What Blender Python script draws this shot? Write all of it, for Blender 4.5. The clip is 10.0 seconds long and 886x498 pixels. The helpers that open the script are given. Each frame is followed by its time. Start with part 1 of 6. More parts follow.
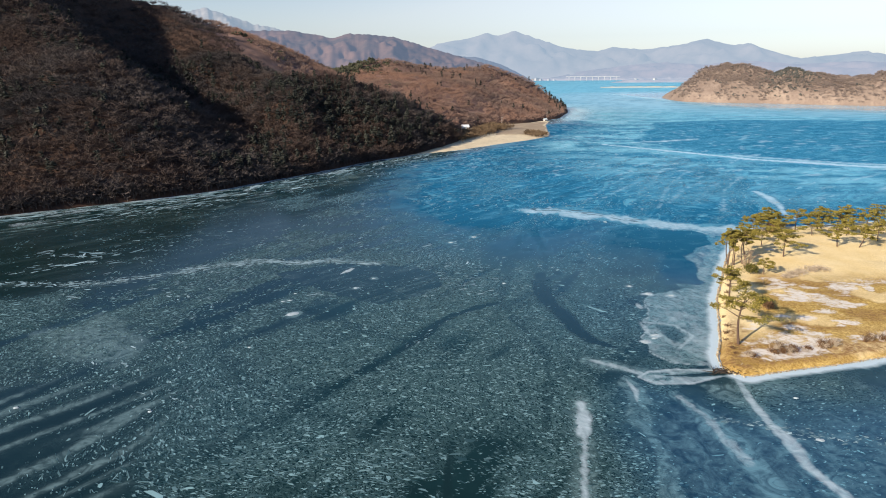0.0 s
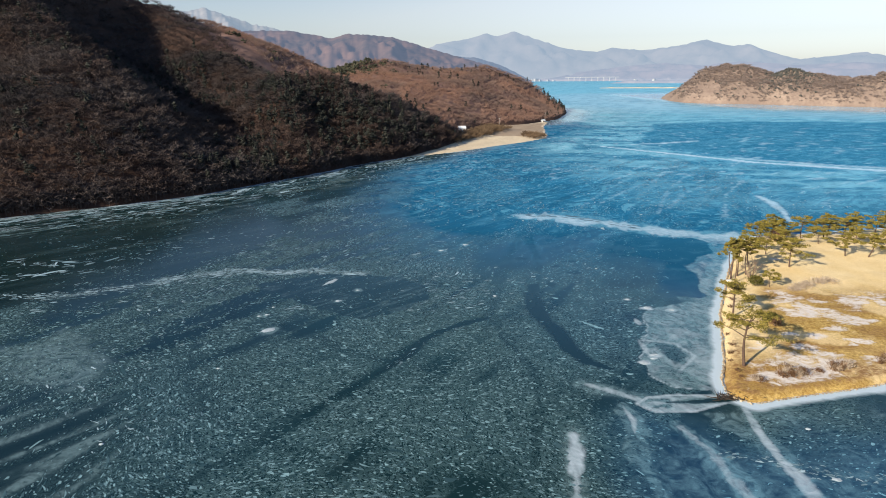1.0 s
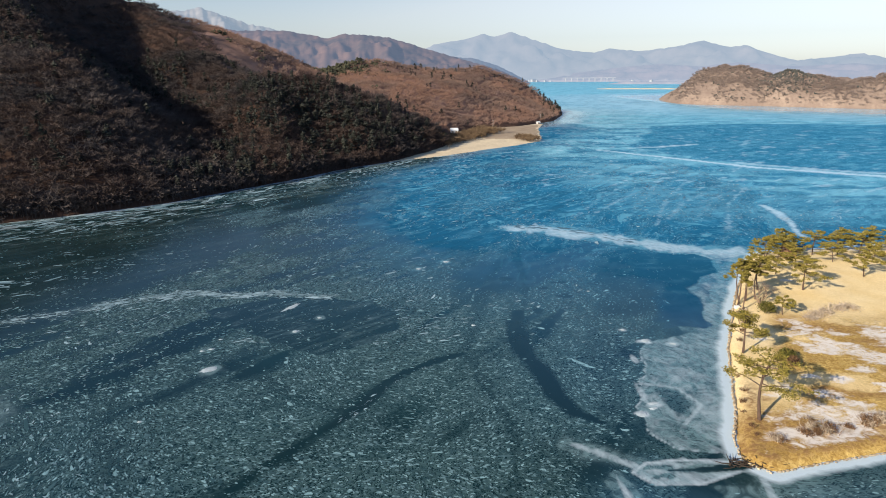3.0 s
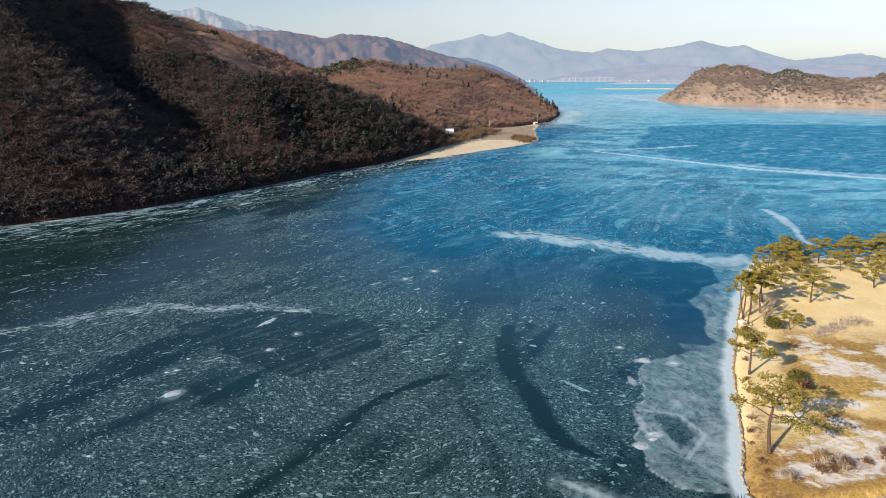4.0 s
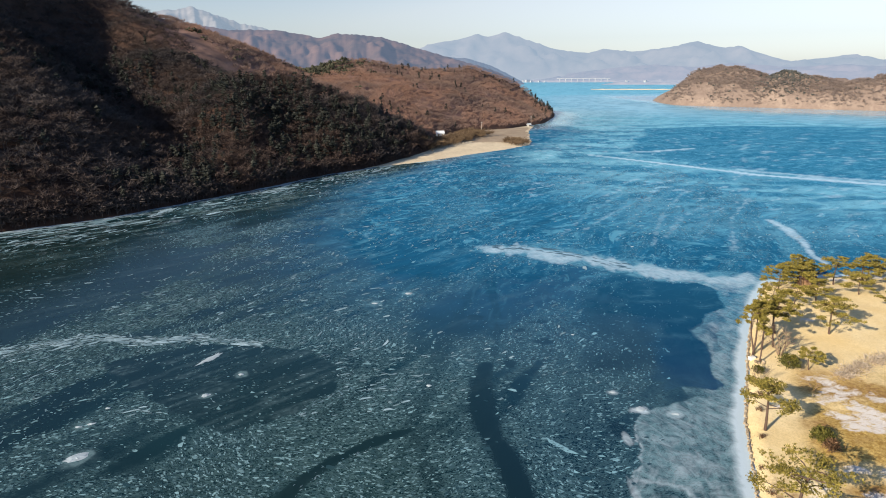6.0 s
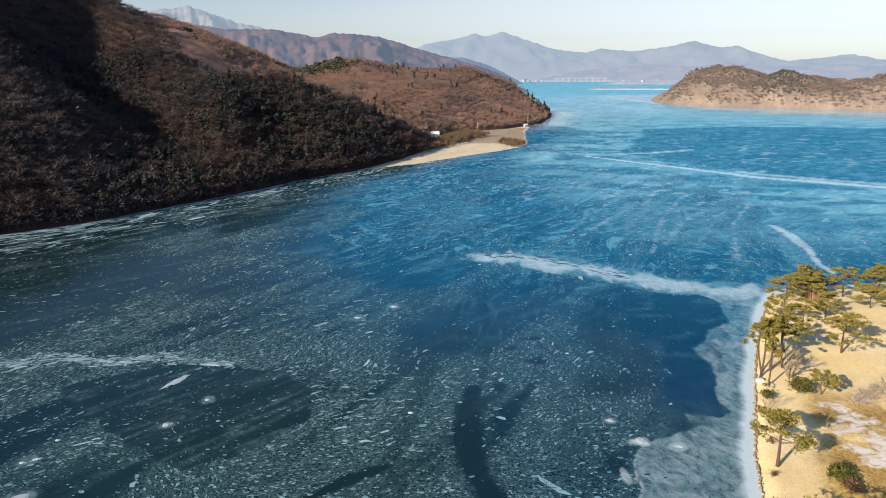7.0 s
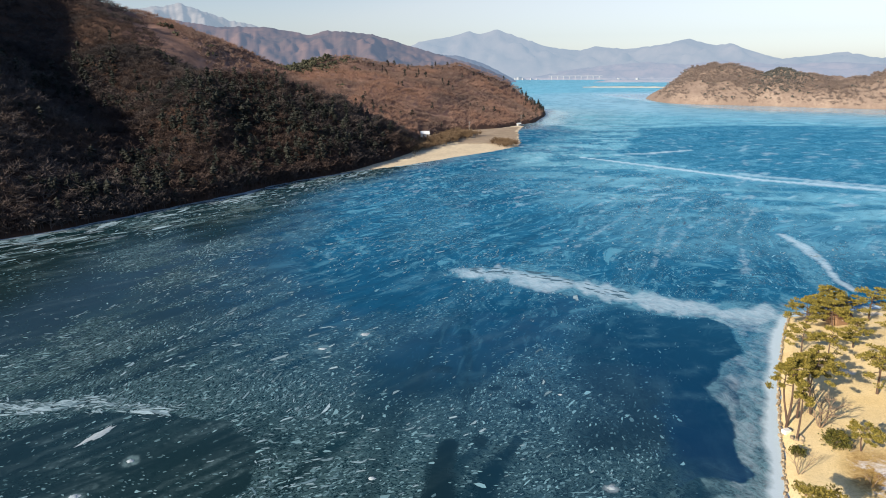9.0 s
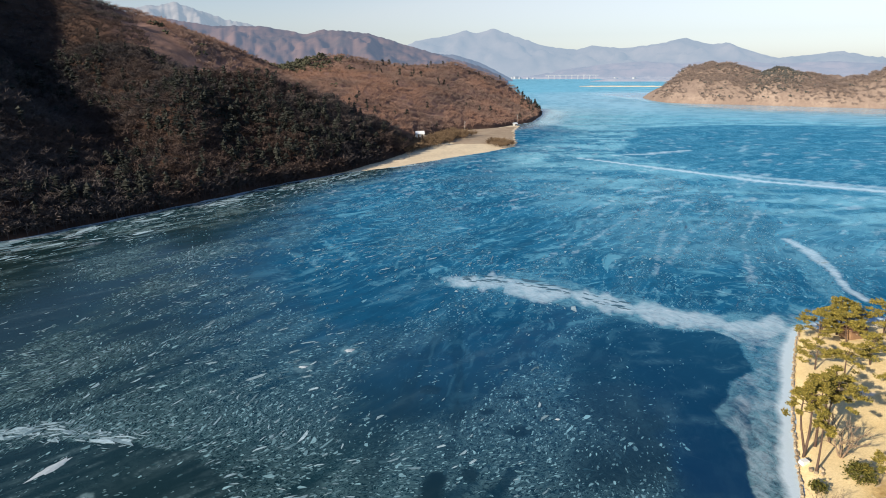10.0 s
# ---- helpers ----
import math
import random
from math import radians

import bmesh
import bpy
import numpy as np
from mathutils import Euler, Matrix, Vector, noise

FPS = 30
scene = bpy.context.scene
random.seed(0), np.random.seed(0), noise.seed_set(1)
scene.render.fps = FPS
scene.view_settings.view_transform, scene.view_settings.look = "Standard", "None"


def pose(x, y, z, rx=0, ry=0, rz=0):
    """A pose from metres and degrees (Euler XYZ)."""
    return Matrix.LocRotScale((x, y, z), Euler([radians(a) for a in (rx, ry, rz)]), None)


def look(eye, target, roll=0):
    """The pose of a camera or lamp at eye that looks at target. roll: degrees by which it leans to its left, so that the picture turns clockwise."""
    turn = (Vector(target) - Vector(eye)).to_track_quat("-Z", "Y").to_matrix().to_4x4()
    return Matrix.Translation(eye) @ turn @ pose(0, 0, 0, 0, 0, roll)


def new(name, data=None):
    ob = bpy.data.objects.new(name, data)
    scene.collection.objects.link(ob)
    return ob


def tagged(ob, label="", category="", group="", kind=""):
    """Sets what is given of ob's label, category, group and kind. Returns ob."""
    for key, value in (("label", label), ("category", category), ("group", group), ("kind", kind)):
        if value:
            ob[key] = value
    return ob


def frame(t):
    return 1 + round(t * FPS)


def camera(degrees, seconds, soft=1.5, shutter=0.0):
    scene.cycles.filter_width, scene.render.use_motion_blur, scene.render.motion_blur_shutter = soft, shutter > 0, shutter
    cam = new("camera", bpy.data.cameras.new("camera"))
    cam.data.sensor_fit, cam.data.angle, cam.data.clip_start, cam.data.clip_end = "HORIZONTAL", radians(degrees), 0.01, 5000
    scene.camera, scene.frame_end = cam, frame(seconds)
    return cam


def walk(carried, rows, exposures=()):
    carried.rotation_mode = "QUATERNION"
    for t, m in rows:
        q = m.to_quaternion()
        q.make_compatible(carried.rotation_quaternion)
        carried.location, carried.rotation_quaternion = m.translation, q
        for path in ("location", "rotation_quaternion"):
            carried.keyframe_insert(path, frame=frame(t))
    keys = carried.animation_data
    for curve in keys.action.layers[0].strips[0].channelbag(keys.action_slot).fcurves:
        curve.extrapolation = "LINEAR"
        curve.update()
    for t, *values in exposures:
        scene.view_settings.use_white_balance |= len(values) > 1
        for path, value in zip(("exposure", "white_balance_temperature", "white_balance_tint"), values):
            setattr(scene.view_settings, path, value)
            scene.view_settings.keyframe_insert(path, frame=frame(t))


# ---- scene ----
cam = camera(73.9, 10.0, 1.0)
METRES, EYE, TILT, LEAN, TURN = 68.14, 40.0, 0.0, 0.0, 0.0
ROWS = [
    (0.0, 0.0, 0.0, 0.0, -0.15, -16.41, 0.5),
    (0.5, 0.0166, 0.0484, 0.0002, -0.2, -16.38, 0.45),
    (1.0, 0.0332, 0.0973, 0.0006, -0.2, -16.37, 0.42),
    (1.5, 0.0494, 0.1464, 0.0011, -0.24, -16.36, 0.38),
    (2.0, 0.0653, 0.1952, 0.0013, -0.33, -16.35, 0.37),
    (2.5, 0.081, 0.2443, 0.0012, -0.38, -16.33, 0.33),
    (4.0, 0.1286, 0.3895, 0.0011, -0.59, -16.33, 0.31),
    (4.5, 0.1443, 0.438, 0.0008, -0.71, -16.33, 0.29),
    (5.0, 0.1607, 0.4864, 0.0003, -0.78, -16.31, 0.25),
    (5.5, 0.1766, 0.5345, 0.0011, -0.83, -16.31, 0.24),
    (7.0, 0.2206, 0.6793, 0.0042, -1.14, -16.36, 0.17),
    (7.5, 0.2334, 0.7272, 0.0038, -1.24, -16.38, 0.19),
    (8.0, 0.2457, 0.775, 0.0031, -1.41, -16.43, 0.2),
    (8.5, 0.257, 0.8216, 0.0029, -1.52, -16.49, 0.19),
    (9.0, 0.2673, 0.8678, 0.0023, -1.64, -16.54, 0.21),
    (9.5, 0.2764, 0.9128, 0.0012, -1.81, -16.58, 0.2),
    (10.0, 0.2867, 0.9571, 0.0008, -1.94, -16.61, 0.22),
]
walk(cam, [(t, pose(0, 0, EYE, TILT, LEAN, TURN) @ pose(METRES * x, METRES * y, METRES * z, 90 + pitch, roll, yaw)) for t, x, y, z, yaw, pitch, roll in ROWS],
     exposures=[(0.0, 0.68), (0.6, 0.68), (1.0, 0.62), (10.0, 0.62)])

# ---- world, sun ----
SUN_AZ, SUN_EL = 231.0, 24.0          # compass bearing of the sun from +y, clockwise, and its height
sun_dir = Vector((math.sin(radians(SUN_AZ)) * math.cos(radians(SUN_EL)), math.cos(radians(SUN_AZ)) * math.cos(radians(SUN_EL)), math.sin(radians(SUN_EL))))
world = bpy.data.worlds.new("world")
scene.world = world
world.use_nodes = True
wn = world.node_tree
sky = wn.nodes.new("ShaderNodeTexSky")
sky.sky_type = "NISHITA"
sky.sun_disc = False
sky.sun_elevation = radians(SUN_EL)
sky.sun_rotation = radians(SUN_AZ)
sky.altitude = 100
sky.air_density, sky.dust_density, sky.ozone_density = 1.0, 0.75, 1.6
haze = wn.nodes.new("ShaderNodeMix")
haze.data_type, haze.blend_type = "RGBA", "MULTIPLY"
haze.inputs[0].default_value = 1.0
haze.inputs[7].default_value = (0.885, 0.975, 1.10, 1)
wn.links.new(sky.outputs[0], haze.inputs[6])
thin = wn.nodes.new("ShaderNodeHueSaturation")
# the bright low sky is whitened by haze, the darker high sky stays blue
grey = wn.nodes.new("ShaderNodeRGBToBW")
span = wn.nodes.new("ShaderNodeMapRange")
span.inputs["From Min"].default_value, span.inputs["From Max"].default_value = 2.0, 5.0
span.inputs["To Min"].default_value, span.inputs["To Max"].default_value = 1.10, 0.40
wn.links.new(haze.outputs[2], grey.inputs[0])
wn.links.new(grey.outputs[0], span.inputs["Value"])
wn.links.new(span.outputs[0], thin.inputs["Saturation"])
wn.links.new(haze.outputs[2], thin.inputs["Color"])
wn.links.new(thin.outputs[0], wn.nodes["Background"].inputs[0])
wn.nodes["Background"].inputs[1].default_value = 0.083
sun_data = bpy.data.lights.new("sun", "SUN")
sun_data.energy, sun_data.angle, sun_data.color = 5.0, radians(0.5), (1.0, 0.88, 0.70)
sun = new("sun", sun_data)
sun.matrix_world = look(sun_dir * 100, (0, 0, 0))


# ---- numpy noise and plan helpers ----
def hash2(ix, iy, seed):
    h = (ix.astype(np.int64) * 374761393 + iy.astype(np.int64) * 668265263 + seed * 1442695041) & 0x7FFFFFFF
    h = ((h ^ (h >> 13)) * 1274126177) & 0x7FFFFFFF
    return ((h ^ (h >> 16)) & 0xFFFFFF) / float(0xFFFFFF)


def vnoise(x, y, seed=0):
    ix, iy = np.floor(x), np.floor(y)
    fx, fy = x - ix, y - iy
    fx, fy = fx * fx * (3 - 2 * fx), fy * fy * (3 - 2 * fy)
    a, b = hash2(ix, iy, seed), hash2(ix + 1, iy, seed)
    c, d = hash2(ix, iy + 1, seed), hash2(ix + 1, iy + 1, seed)
    return a + (b - a) * fx + (c - a) * fy + (a - b - c + d) * fx * fy


def fbm(x, y, seed=0, octaves=4):
    total, amp, norm = 0.0, 1.0, 0.0
    for i in range(octaves):
        total = total + amp * vnoise(x * 2 ** i + 17.3 * i, y * 2 ** i - 9.1 * i, seed + i)
        norm += amp
        amp *= 0.5
    return total / norm


def smooth(a, b, x):
    u = np.clip((x - a) / (b - a), 0, 1)
    return u * u * (3 - 2 * u)


def line_dist(x, y, poly, closed=False):
    """Distance to a polyline, and how far along it (0 to 1) the nearest point lies."""
    pts = np.array(poly, float)
    if closed:
        pts = np.vstack([pts, pts[:1]])
    best = np.full(np.shape(x), 1e9)
    where = np.zeros(np.shape(x))
    n = len(pts) - 1
    for i in range(n):
        ax, ay = pts[i]
        dx, dy = pts[i + 1] - pts[i]
        u = np.clip(((x - ax) * dx + (y - ay) * dy) / (dx * dx + dy * dy), 0, 1)
        d = np.hypot(x - ax - u * dx, y - ay - u * dy)
        near = d < best
        best = np.where(near, d, best)
        where = np.where(near, (i + u) / n, where)
    return best, where


def inside(x, y, poly):
    hit = np.zeros(np.shape(x), bool)
    n = len(poly)
    for i in range(n):
        (ax, ay), (bx, by) = poly[i], poly[(i + 1) % n]
        if ay == by:
            continue
        hit ^= ((ay > y) != (by > y)) & (x < (bx - ax) * (y - ay) / (by - ay) + ax)
    return hit


def depth_in(x, y, poly):
    """Signed distance to an outline, positive inside."""
    d, _ = line_dist(x, y, poly, True)
    return np.where(inside(x, y, poly), d, -d)


# ---- mesh helpers ----
def mesh_np(name, verts, faces, material=None, floats=None, vectors=None, shade=True):
    """One mesh from arrays; faces is an (n, 3) or (n, 4) array."""
    me = bpy.data.meshes.new(name)
    verts = np.asarray(verts, np.float32)
    faces = np.asarray(faces, np.int32)
    n, k = faces.shape
    me.vertices.add(len(verts))
    me.vertices.foreach_set("co", verts.ravel())
    me.loops.add(n * k)
    me.loops.foreach_set("vertex_index", faces.ravel())
    me.polygons.add(n)
    me.polygons.foreach_set("loop_start", np.arange(0, n * k, k, dtype=np.int32))
    me.polygons.foreach_set("loop_total", np.full(n, k, np.int32))
    me.polygons.foreach_set("use_smooth", np.full(n, shade))
    for key, values in (floats or {}).items():
        me.attributes.new(key, "FLOAT", "POINT").data.foreach_set("value", np.asarray(values, np.float32))
    for key, values in (vectors or {}).items():
        me.attributes.new(key, "FLOAT_VECTOR", "POINT").data.foreach_set("vector", np.asarray(values, np.float32).ravel())
    me.update(calc_edges=True)
    me.validate()
    if material:
        me.materials.append(material)
    return me


def part(name, bm, material, parent=None, label=""):
    """A bmesh as one mesh object, under a thing or a part."""
    me = bpy.data.meshes.new(name)
    bm.to_mesh(me)
    bm.free()
    me.materials.append(material)
    ob = new(name, me)
    ob.parent = parent
    return tagged(ob, label)


def part_np(name, verts, faces, material, parent=None, label="", floats=None, shade=True):
    ob = new(name, mesh_np(name, verts, faces, material, floats, None, shade))
    ob.parent = parent
    return tagged(ob, label)


def thing(name, place, label, category, group="", rz=0.0):
    ob = new(name)
    ob.empty_display_size = 0.2
    ob.matrix_world = pose(place[0], place[1], place[2], 0, 0, rz)
    return tagged(ob, label, category, group)


def box_bm(bm, x, y, z, sx, sy, sz, rz=0.0, bevel=0.0):
    made = bmesh.ops.create_cube(bm, size=1, matrix=pose(x, y, z, 0, 0, rz) @ Matrix.Diagonal((sx, sy, sz, 1)))
    if bevel:
        edges = list({e for v in made["verts"] for e in v.link_edges})
        bmesh.ops.bevel(bm, geom=edges, offset=bevel, segments=1, affect="EDGES")


def tube(points, radii, sides=6):
    """Vertices and triangles of a tapered tube along points."""
    pts = np.array(points, float)
    n = len(pts)
    tang = np.gradient(pts, axis=0)
    tang /= np.linalg.norm(tang, axis=1)[:, None] + 1e-9
    ref = np.where(np.abs(tang[:, 2:3]) > 0.9, np.array([[1.0, 0, 0]]), np.array([[0, 0, 1.0]]))
    a = np.cross(tang, ref)
    a /= np.linalg.norm(a, axis=1)[:, None] + 1e-9
    b = np.cross(tang, a)
    ang = np.arange(sides) * 2 * math.pi / sides
    ring = pts[:, None, :] + np.array(radii)[:, None, None] * (a[:, None, :] * np.cos(ang)[None, :, None] + b[:, None, :] * np.sin(ang)[None, :, None])
    verts = np.vstack([ring.reshape(-1, 3), pts[-1:]])
    faces = []
    for i in range(n - 1):
        for j in range(sides):
            k = (j + 1) % sides
            p, q, r, s = i * sides + j, i * sides + k, (i + 1) * sides + k, (i + 1) * sides + j
            faces += [(p, q, r), (p, r, s)]
    for j in range(sides):
        faces.append(((n - 1) * sides + j, (n - 1) * sides + (j + 1) % sides, n * sides))
    return verts, np.array(faces)


def joined(pieces):
    verts, faces, base = [], [], 0
    for v, f in pieces:
        verts.append(v)
        faces.append(np.asarray(f) + base)
        base += len(v)
    return np.vstack(verts), np.vstack(faces)


# ---- materials ----
class Nodes:
    """Short hand for building one node material."""

    def __init__(self, name):
        self.mat = bpy.data.materials.new(name)
        self.mat.use_nodes = True
        self.tree = self.mat.node_tree
        self.bsdf = self.tree.nodes["Principled BSDF"]

    def put(self, socket, value):
        if isinstance(value, bpy.types.NodeSocket):
            self.tree.links.new(value, socket)
        elif isinstance(value, (tuple, list)) and len(value) == 3 and socket.type == "RGBA":
            socket.default_value = (*value, 1)
        else:
            socket.default_value = value

    def add(self, kind, **ins):
        node = self.tree.nodes.new(kind)
        for key, value in ins.items():
            self.put(node.inputs[key], value)
        return node

    def where(self):
        return self.tree.nodes.new("ShaderNodeNewGeometry").outputs["Position"]

    def attr(self, name, vector=False):
        node = self.tree.nodes.new("ShaderNodeAttribute")
        node.attribute_name = name
        return node.outputs["Vector" if vector else "Fac"]

    def scaled(self, vec, x, y, z):
        node = self.tree.nodes.new("ShaderNodeVectorMath")
        node.operation = "MULTIPLY"
        self.put(node.inputs[0], vec)
        node.inputs[1].default_value = (x, y, z)
        return node.outputs[0]

    def noise(self, scale, detail=3.0, rough=0.55, vec=None, warp=0.0):
        node = self.add("ShaderNodeTexNoise", Scale=scale, Detail=detail, Roughness=rough, Distortion=warp)
        self.put(node.inputs["Vector"], vec if vec is not None else self.where())
        return node.outputs["Fac"]

    def ramp(self, fac, *stops):
        node = self.tree.nodes.new("ShaderNodeValToRGB")
        self.put(node.inputs[0], fac)
        el = node.color_ramp.elements
        while len(el) < len(stops):
            el.new(0.5)
        for e, (p, c) in zip(el, stops):
            e.position = p
            e.color = (c, c, c, 1) if isinstance(c, (int, float)) else (*c, 1)
        return node.outputs[0]

    def mix(self, fac, a, b, mode="MIX"):
        node = self.tree.nodes.new("ShaderNodeMix")
        node.data_type, node.blend_type = "RGBA", mode
        self.put(node.inputs[0], fac)
        self.put(node.inputs[6], a)
        self.put(node.inputs[7], b)
        return node.outputs[2]

    def math(self, op, a, b=0.0, clamp=False):
        node = self.tree.nodes.new("ShaderNodeMath")
        node.operation, node.use_clamp = op, clamp
        self.put(node.inputs[0], a)
        self.put(node.inputs[1], b)
        return node.outputs[0]

    def rand(self, island=False):
        if island:
            return self.tree.nodes.new("ShaderNodeNewGeometry").outputs["Random Per Island"]
        return self.tree.nodes.new("ShaderNodeObjectInfo").outputs["Random"]

    def done(self, color, rough=0.8, bump=None, strength=0.4, distance=0.05, spec=None):
        self.put(self.bsdf.inputs["Base Color"], color)
        self.put(self.bsdf.inputs["Roughness"], rough)
        if spec is not None:
            self.put(self.bsdf.inputs["Specular IOR Level"], spec)
        if bump is not None:
            node = self.add("ShaderNodeBump", Strength=strength, Distance=distance, Height=bump)
            self.put(self.bsdf.inputs["Normal"], node.outputs[0])
        return self.mat


def make_ice():
    n = Nodes("lake_ice")
    uv = n.attr("ice_uv", True)
    frost, flake, blue, pale, reach = n.attr("frost"), n.attr("flake"), n.attr("blue"), n.attr("pale"), n.attr("reach")
    # clear lanes and milky sheets end in crisp, ragged edges
    rag = n.math("ADD", n.math("MULTIPLY", n.noise(0.35, 4, 0.65, None, 0.5), 0.5), n.math("MULTIPLY", n.noise(1.6, 4, 0.65, None, 0.4), 0.5))
    raw_clear, raw_milk = n.attr("clear"), n.attr("milk")
    crisp = n.ramp(n.math("ADD", raw_clear, n.math("MULTIPLY", n.math("SUBTRACT", rag, 0.5), 0.9)), (0.34, 0.0), (0.60, 1.0))
    clear = n.math("MULTIPLY", raw_clear, n.math("ADD", 0.30, n.math("MULTIPLY", crisp, 0.70)), True)
    crisp = n.ramp(n.math("ADD", raw_milk, n.math("MULTIPLY", n.math("SUBTRACT", rag, 0.5), 0.8)), (0.30, 0.0), (0.52, 1.0))
    milk = n.math("ADD", n.math("MULTIPLY", raw_milk, 0.45), n.math("MULTIPLY", crisp, 0.55), True)
    open_ice = n.math("SUBTRACT", 1.0, clear, True)
    # curled strokes of rafted crumbs, each with a dark gap beside it
    w = n.noise(1.0, 2.0, 0.5, n.scaled(uv, 1.0, 1.1, 1.0), 0.9)
    v = n.noise(1.0, 2.0, 0.5, n.scaled(uv, 2.3, 2.0, 1.0), 0.8)
    room = n.ramp(n.math("ADD", flake, n.math("MULTIPLY", n.math("SUBTRACT", rag, 0.5), 1.0)), (0.30, 0.0), (0.82, 1.0))
    curl = n.ramp(w, (0.36, 0.0), (0.40, 0.75), (0.44, 0.0), (0.50, 0.0), (0.53, 1.0), (0.57, 0.9), (0.60, 0.0), (0.66, 0.0), (0.69, 0.8), (0.74, 0.0))
    bits = n.ramp(v, (0.50, 0.0), (0.54, 0.8), (0.60, 0.8), (0.63, 0.0))
    crumbs = n.math("MULTIPLY", n.math("MULTIPLY", n.math("MAXIMUM", curl, bits), room), open_ice)
    gaps = n.math("MULTIPLY", n.math("MULTIPLY", n.ramp(w, (0.44, 0.0), (0.465, 1.0), (0.50, 0.0), (0.60, 0.0), (0.625, 1.0), (0.66, 0.0)), room), open_ice)
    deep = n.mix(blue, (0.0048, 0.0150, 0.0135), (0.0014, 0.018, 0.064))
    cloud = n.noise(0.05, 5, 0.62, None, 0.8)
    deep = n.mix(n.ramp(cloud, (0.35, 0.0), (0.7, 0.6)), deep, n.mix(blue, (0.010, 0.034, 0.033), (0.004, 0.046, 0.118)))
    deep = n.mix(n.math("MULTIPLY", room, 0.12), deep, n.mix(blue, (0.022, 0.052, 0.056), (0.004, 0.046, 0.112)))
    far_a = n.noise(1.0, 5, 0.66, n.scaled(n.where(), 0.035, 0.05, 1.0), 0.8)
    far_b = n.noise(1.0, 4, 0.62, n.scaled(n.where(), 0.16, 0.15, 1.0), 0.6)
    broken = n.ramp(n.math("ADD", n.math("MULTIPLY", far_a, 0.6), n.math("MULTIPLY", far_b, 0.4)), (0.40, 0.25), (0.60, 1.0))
    # far base colour is blued and paled, imitating reflected sky and haze
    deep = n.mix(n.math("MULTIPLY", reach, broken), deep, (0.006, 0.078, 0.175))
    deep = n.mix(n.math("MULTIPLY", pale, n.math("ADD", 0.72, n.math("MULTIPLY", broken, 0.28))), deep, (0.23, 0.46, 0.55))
    # dashes of frost and dark gaps drawn out along the drift, larger up the reach
    drift = n.tree.nodes.new("ShaderNodeVectorRotate")
    drift.rotation_type = "Z_AXIS"
    n.put(drift.inputs["Vector"], uv)
    drift.inputs["Angle"].default_value = -0.70
    mid = n.math("SUBTRACT", 1.0, n.ramp(reach, (0.55, 0.0), (0.95, 1.0)))
    dash_a = n.noise(1.0, 4.0, 0.66, n.scaled(drift.outputs[0], 0.30, 0.85, 1.0), 0.5)
    dash_b = n.noise(1.0, 4.0, 0.66, n.scaled(drift.outputs[0], 0.13, 0.26, 1.0), 0.9)
    light_a, light_b = n.ramp(dash_a, (0.56, 0.0), (0.63, 1.0)), n.ramp(dash_b, (0.55, 0.0), (0.64, 1.0))
    dark_a, dark_b = n.ramp(dash_a, (0.34, 1.0), (0.43, 0.0)), n.ramp(dash_b, (0.35, 1.0), (0.45, 0.0))
    far_light, far_dark = n.math("MAXIMUM", n.math("MULTIPLY", light_a, 0.7), light_b), n.math("MAXIMUM", n.math("MULTIPLY", dark_a, 0.7), dark_b)
    far_light, far_dark = n.math("MULTIPLY", far_light, n.math("SUBTRACT", 0.62, n.math("MULTIPLY", mid, 0.25))), n.math("MULTIPLY", far_dark, 0.85)
    thread = n.ramp(n.noise(1.0, 6, 0.7, n.scaled(n.where(), 0.10, 0.12, 1.0), 1.6), (0.60, 0.0), (0.68, 0.5))
    deep = n.mix(n.math("MULTIPLY", reach, n.math("MULTIPLY", far_dark, n.math("SUBTRACT", 1.0, n.math("MULTIPLY", pale, 0.55)))), deep, (0.0012, 0.024, 0.078))
    deep = n.mix(n.math("MULTIPLY", reach, n.math("MULTIPLY", far_light, n.math("SUBTRACT", 1.0, n.math("MULTIPLY", pale, 0.5)))), deep, (0.13, 0.36, 0.48))
    deep = n.mix(n.math("MULTIPLY", reach, thread), deep, (0.24, 0.46, 0.56))
    # clear black ice
    deep = n.mix(n.math("MULTIPLY", clear, 0.85), deep, n.mix(blue, (0.0062, 0.0165, 0.0150), (0.0018, 0.016, 0.058)))
    soft = n.noise(0.30, 6, 0.60, None, 2.4)
    milky = n.math("MULTIPLY", milk, n.ramp(soft, (0.38, 0.22), (0.60, 1.0)))
    deep = n.mix(milky, deep, n.mix(blue, (0.135, 0.205, 0.215), (0.105, 0.245, 0.330)))
    col = n.mix(n.math("MULTIPLY", gaps, 0.75), deep, n.mix(blue, (0.004, 0.012, 0.012), (0.001, 0.016, 0.050)))
    col = n.mix(n.math("MULTIPLY", crumbs, 0.40), col, n.mix(blue, (0.130, 0.225, 0.230), (0.060, 0.200, 0.310)))
    # frost and blown snow with broken edges
    fine = n.noise(1.0, 6, 0.66, n.scaled(uv, 0.9, 0.45, 1.0), 1.0)
    broad = n.noise(0.16, 4, 0.6, None, 0.8)
    wear = n.math("ADD", n.math("MULTIPLY", n.math("SUBTRACT", fine, 0.5), 1.0), n.math("MULTIPLY", n.math("SUBTRACT", broad, 0.5), 0.5))
    white = n.ramp(n.math("ADD", frost, wear), (0.10, 0.0), (0.90, 1.0))
    white = n.math("MULTIPLY", white, n.ramp(frost, (0.0, 0.0), (0.14, 1.0)))
    col = n.mix(n.math("MULTIPLY", white, 0.92), col, (0.52, 0.61, 0.68))
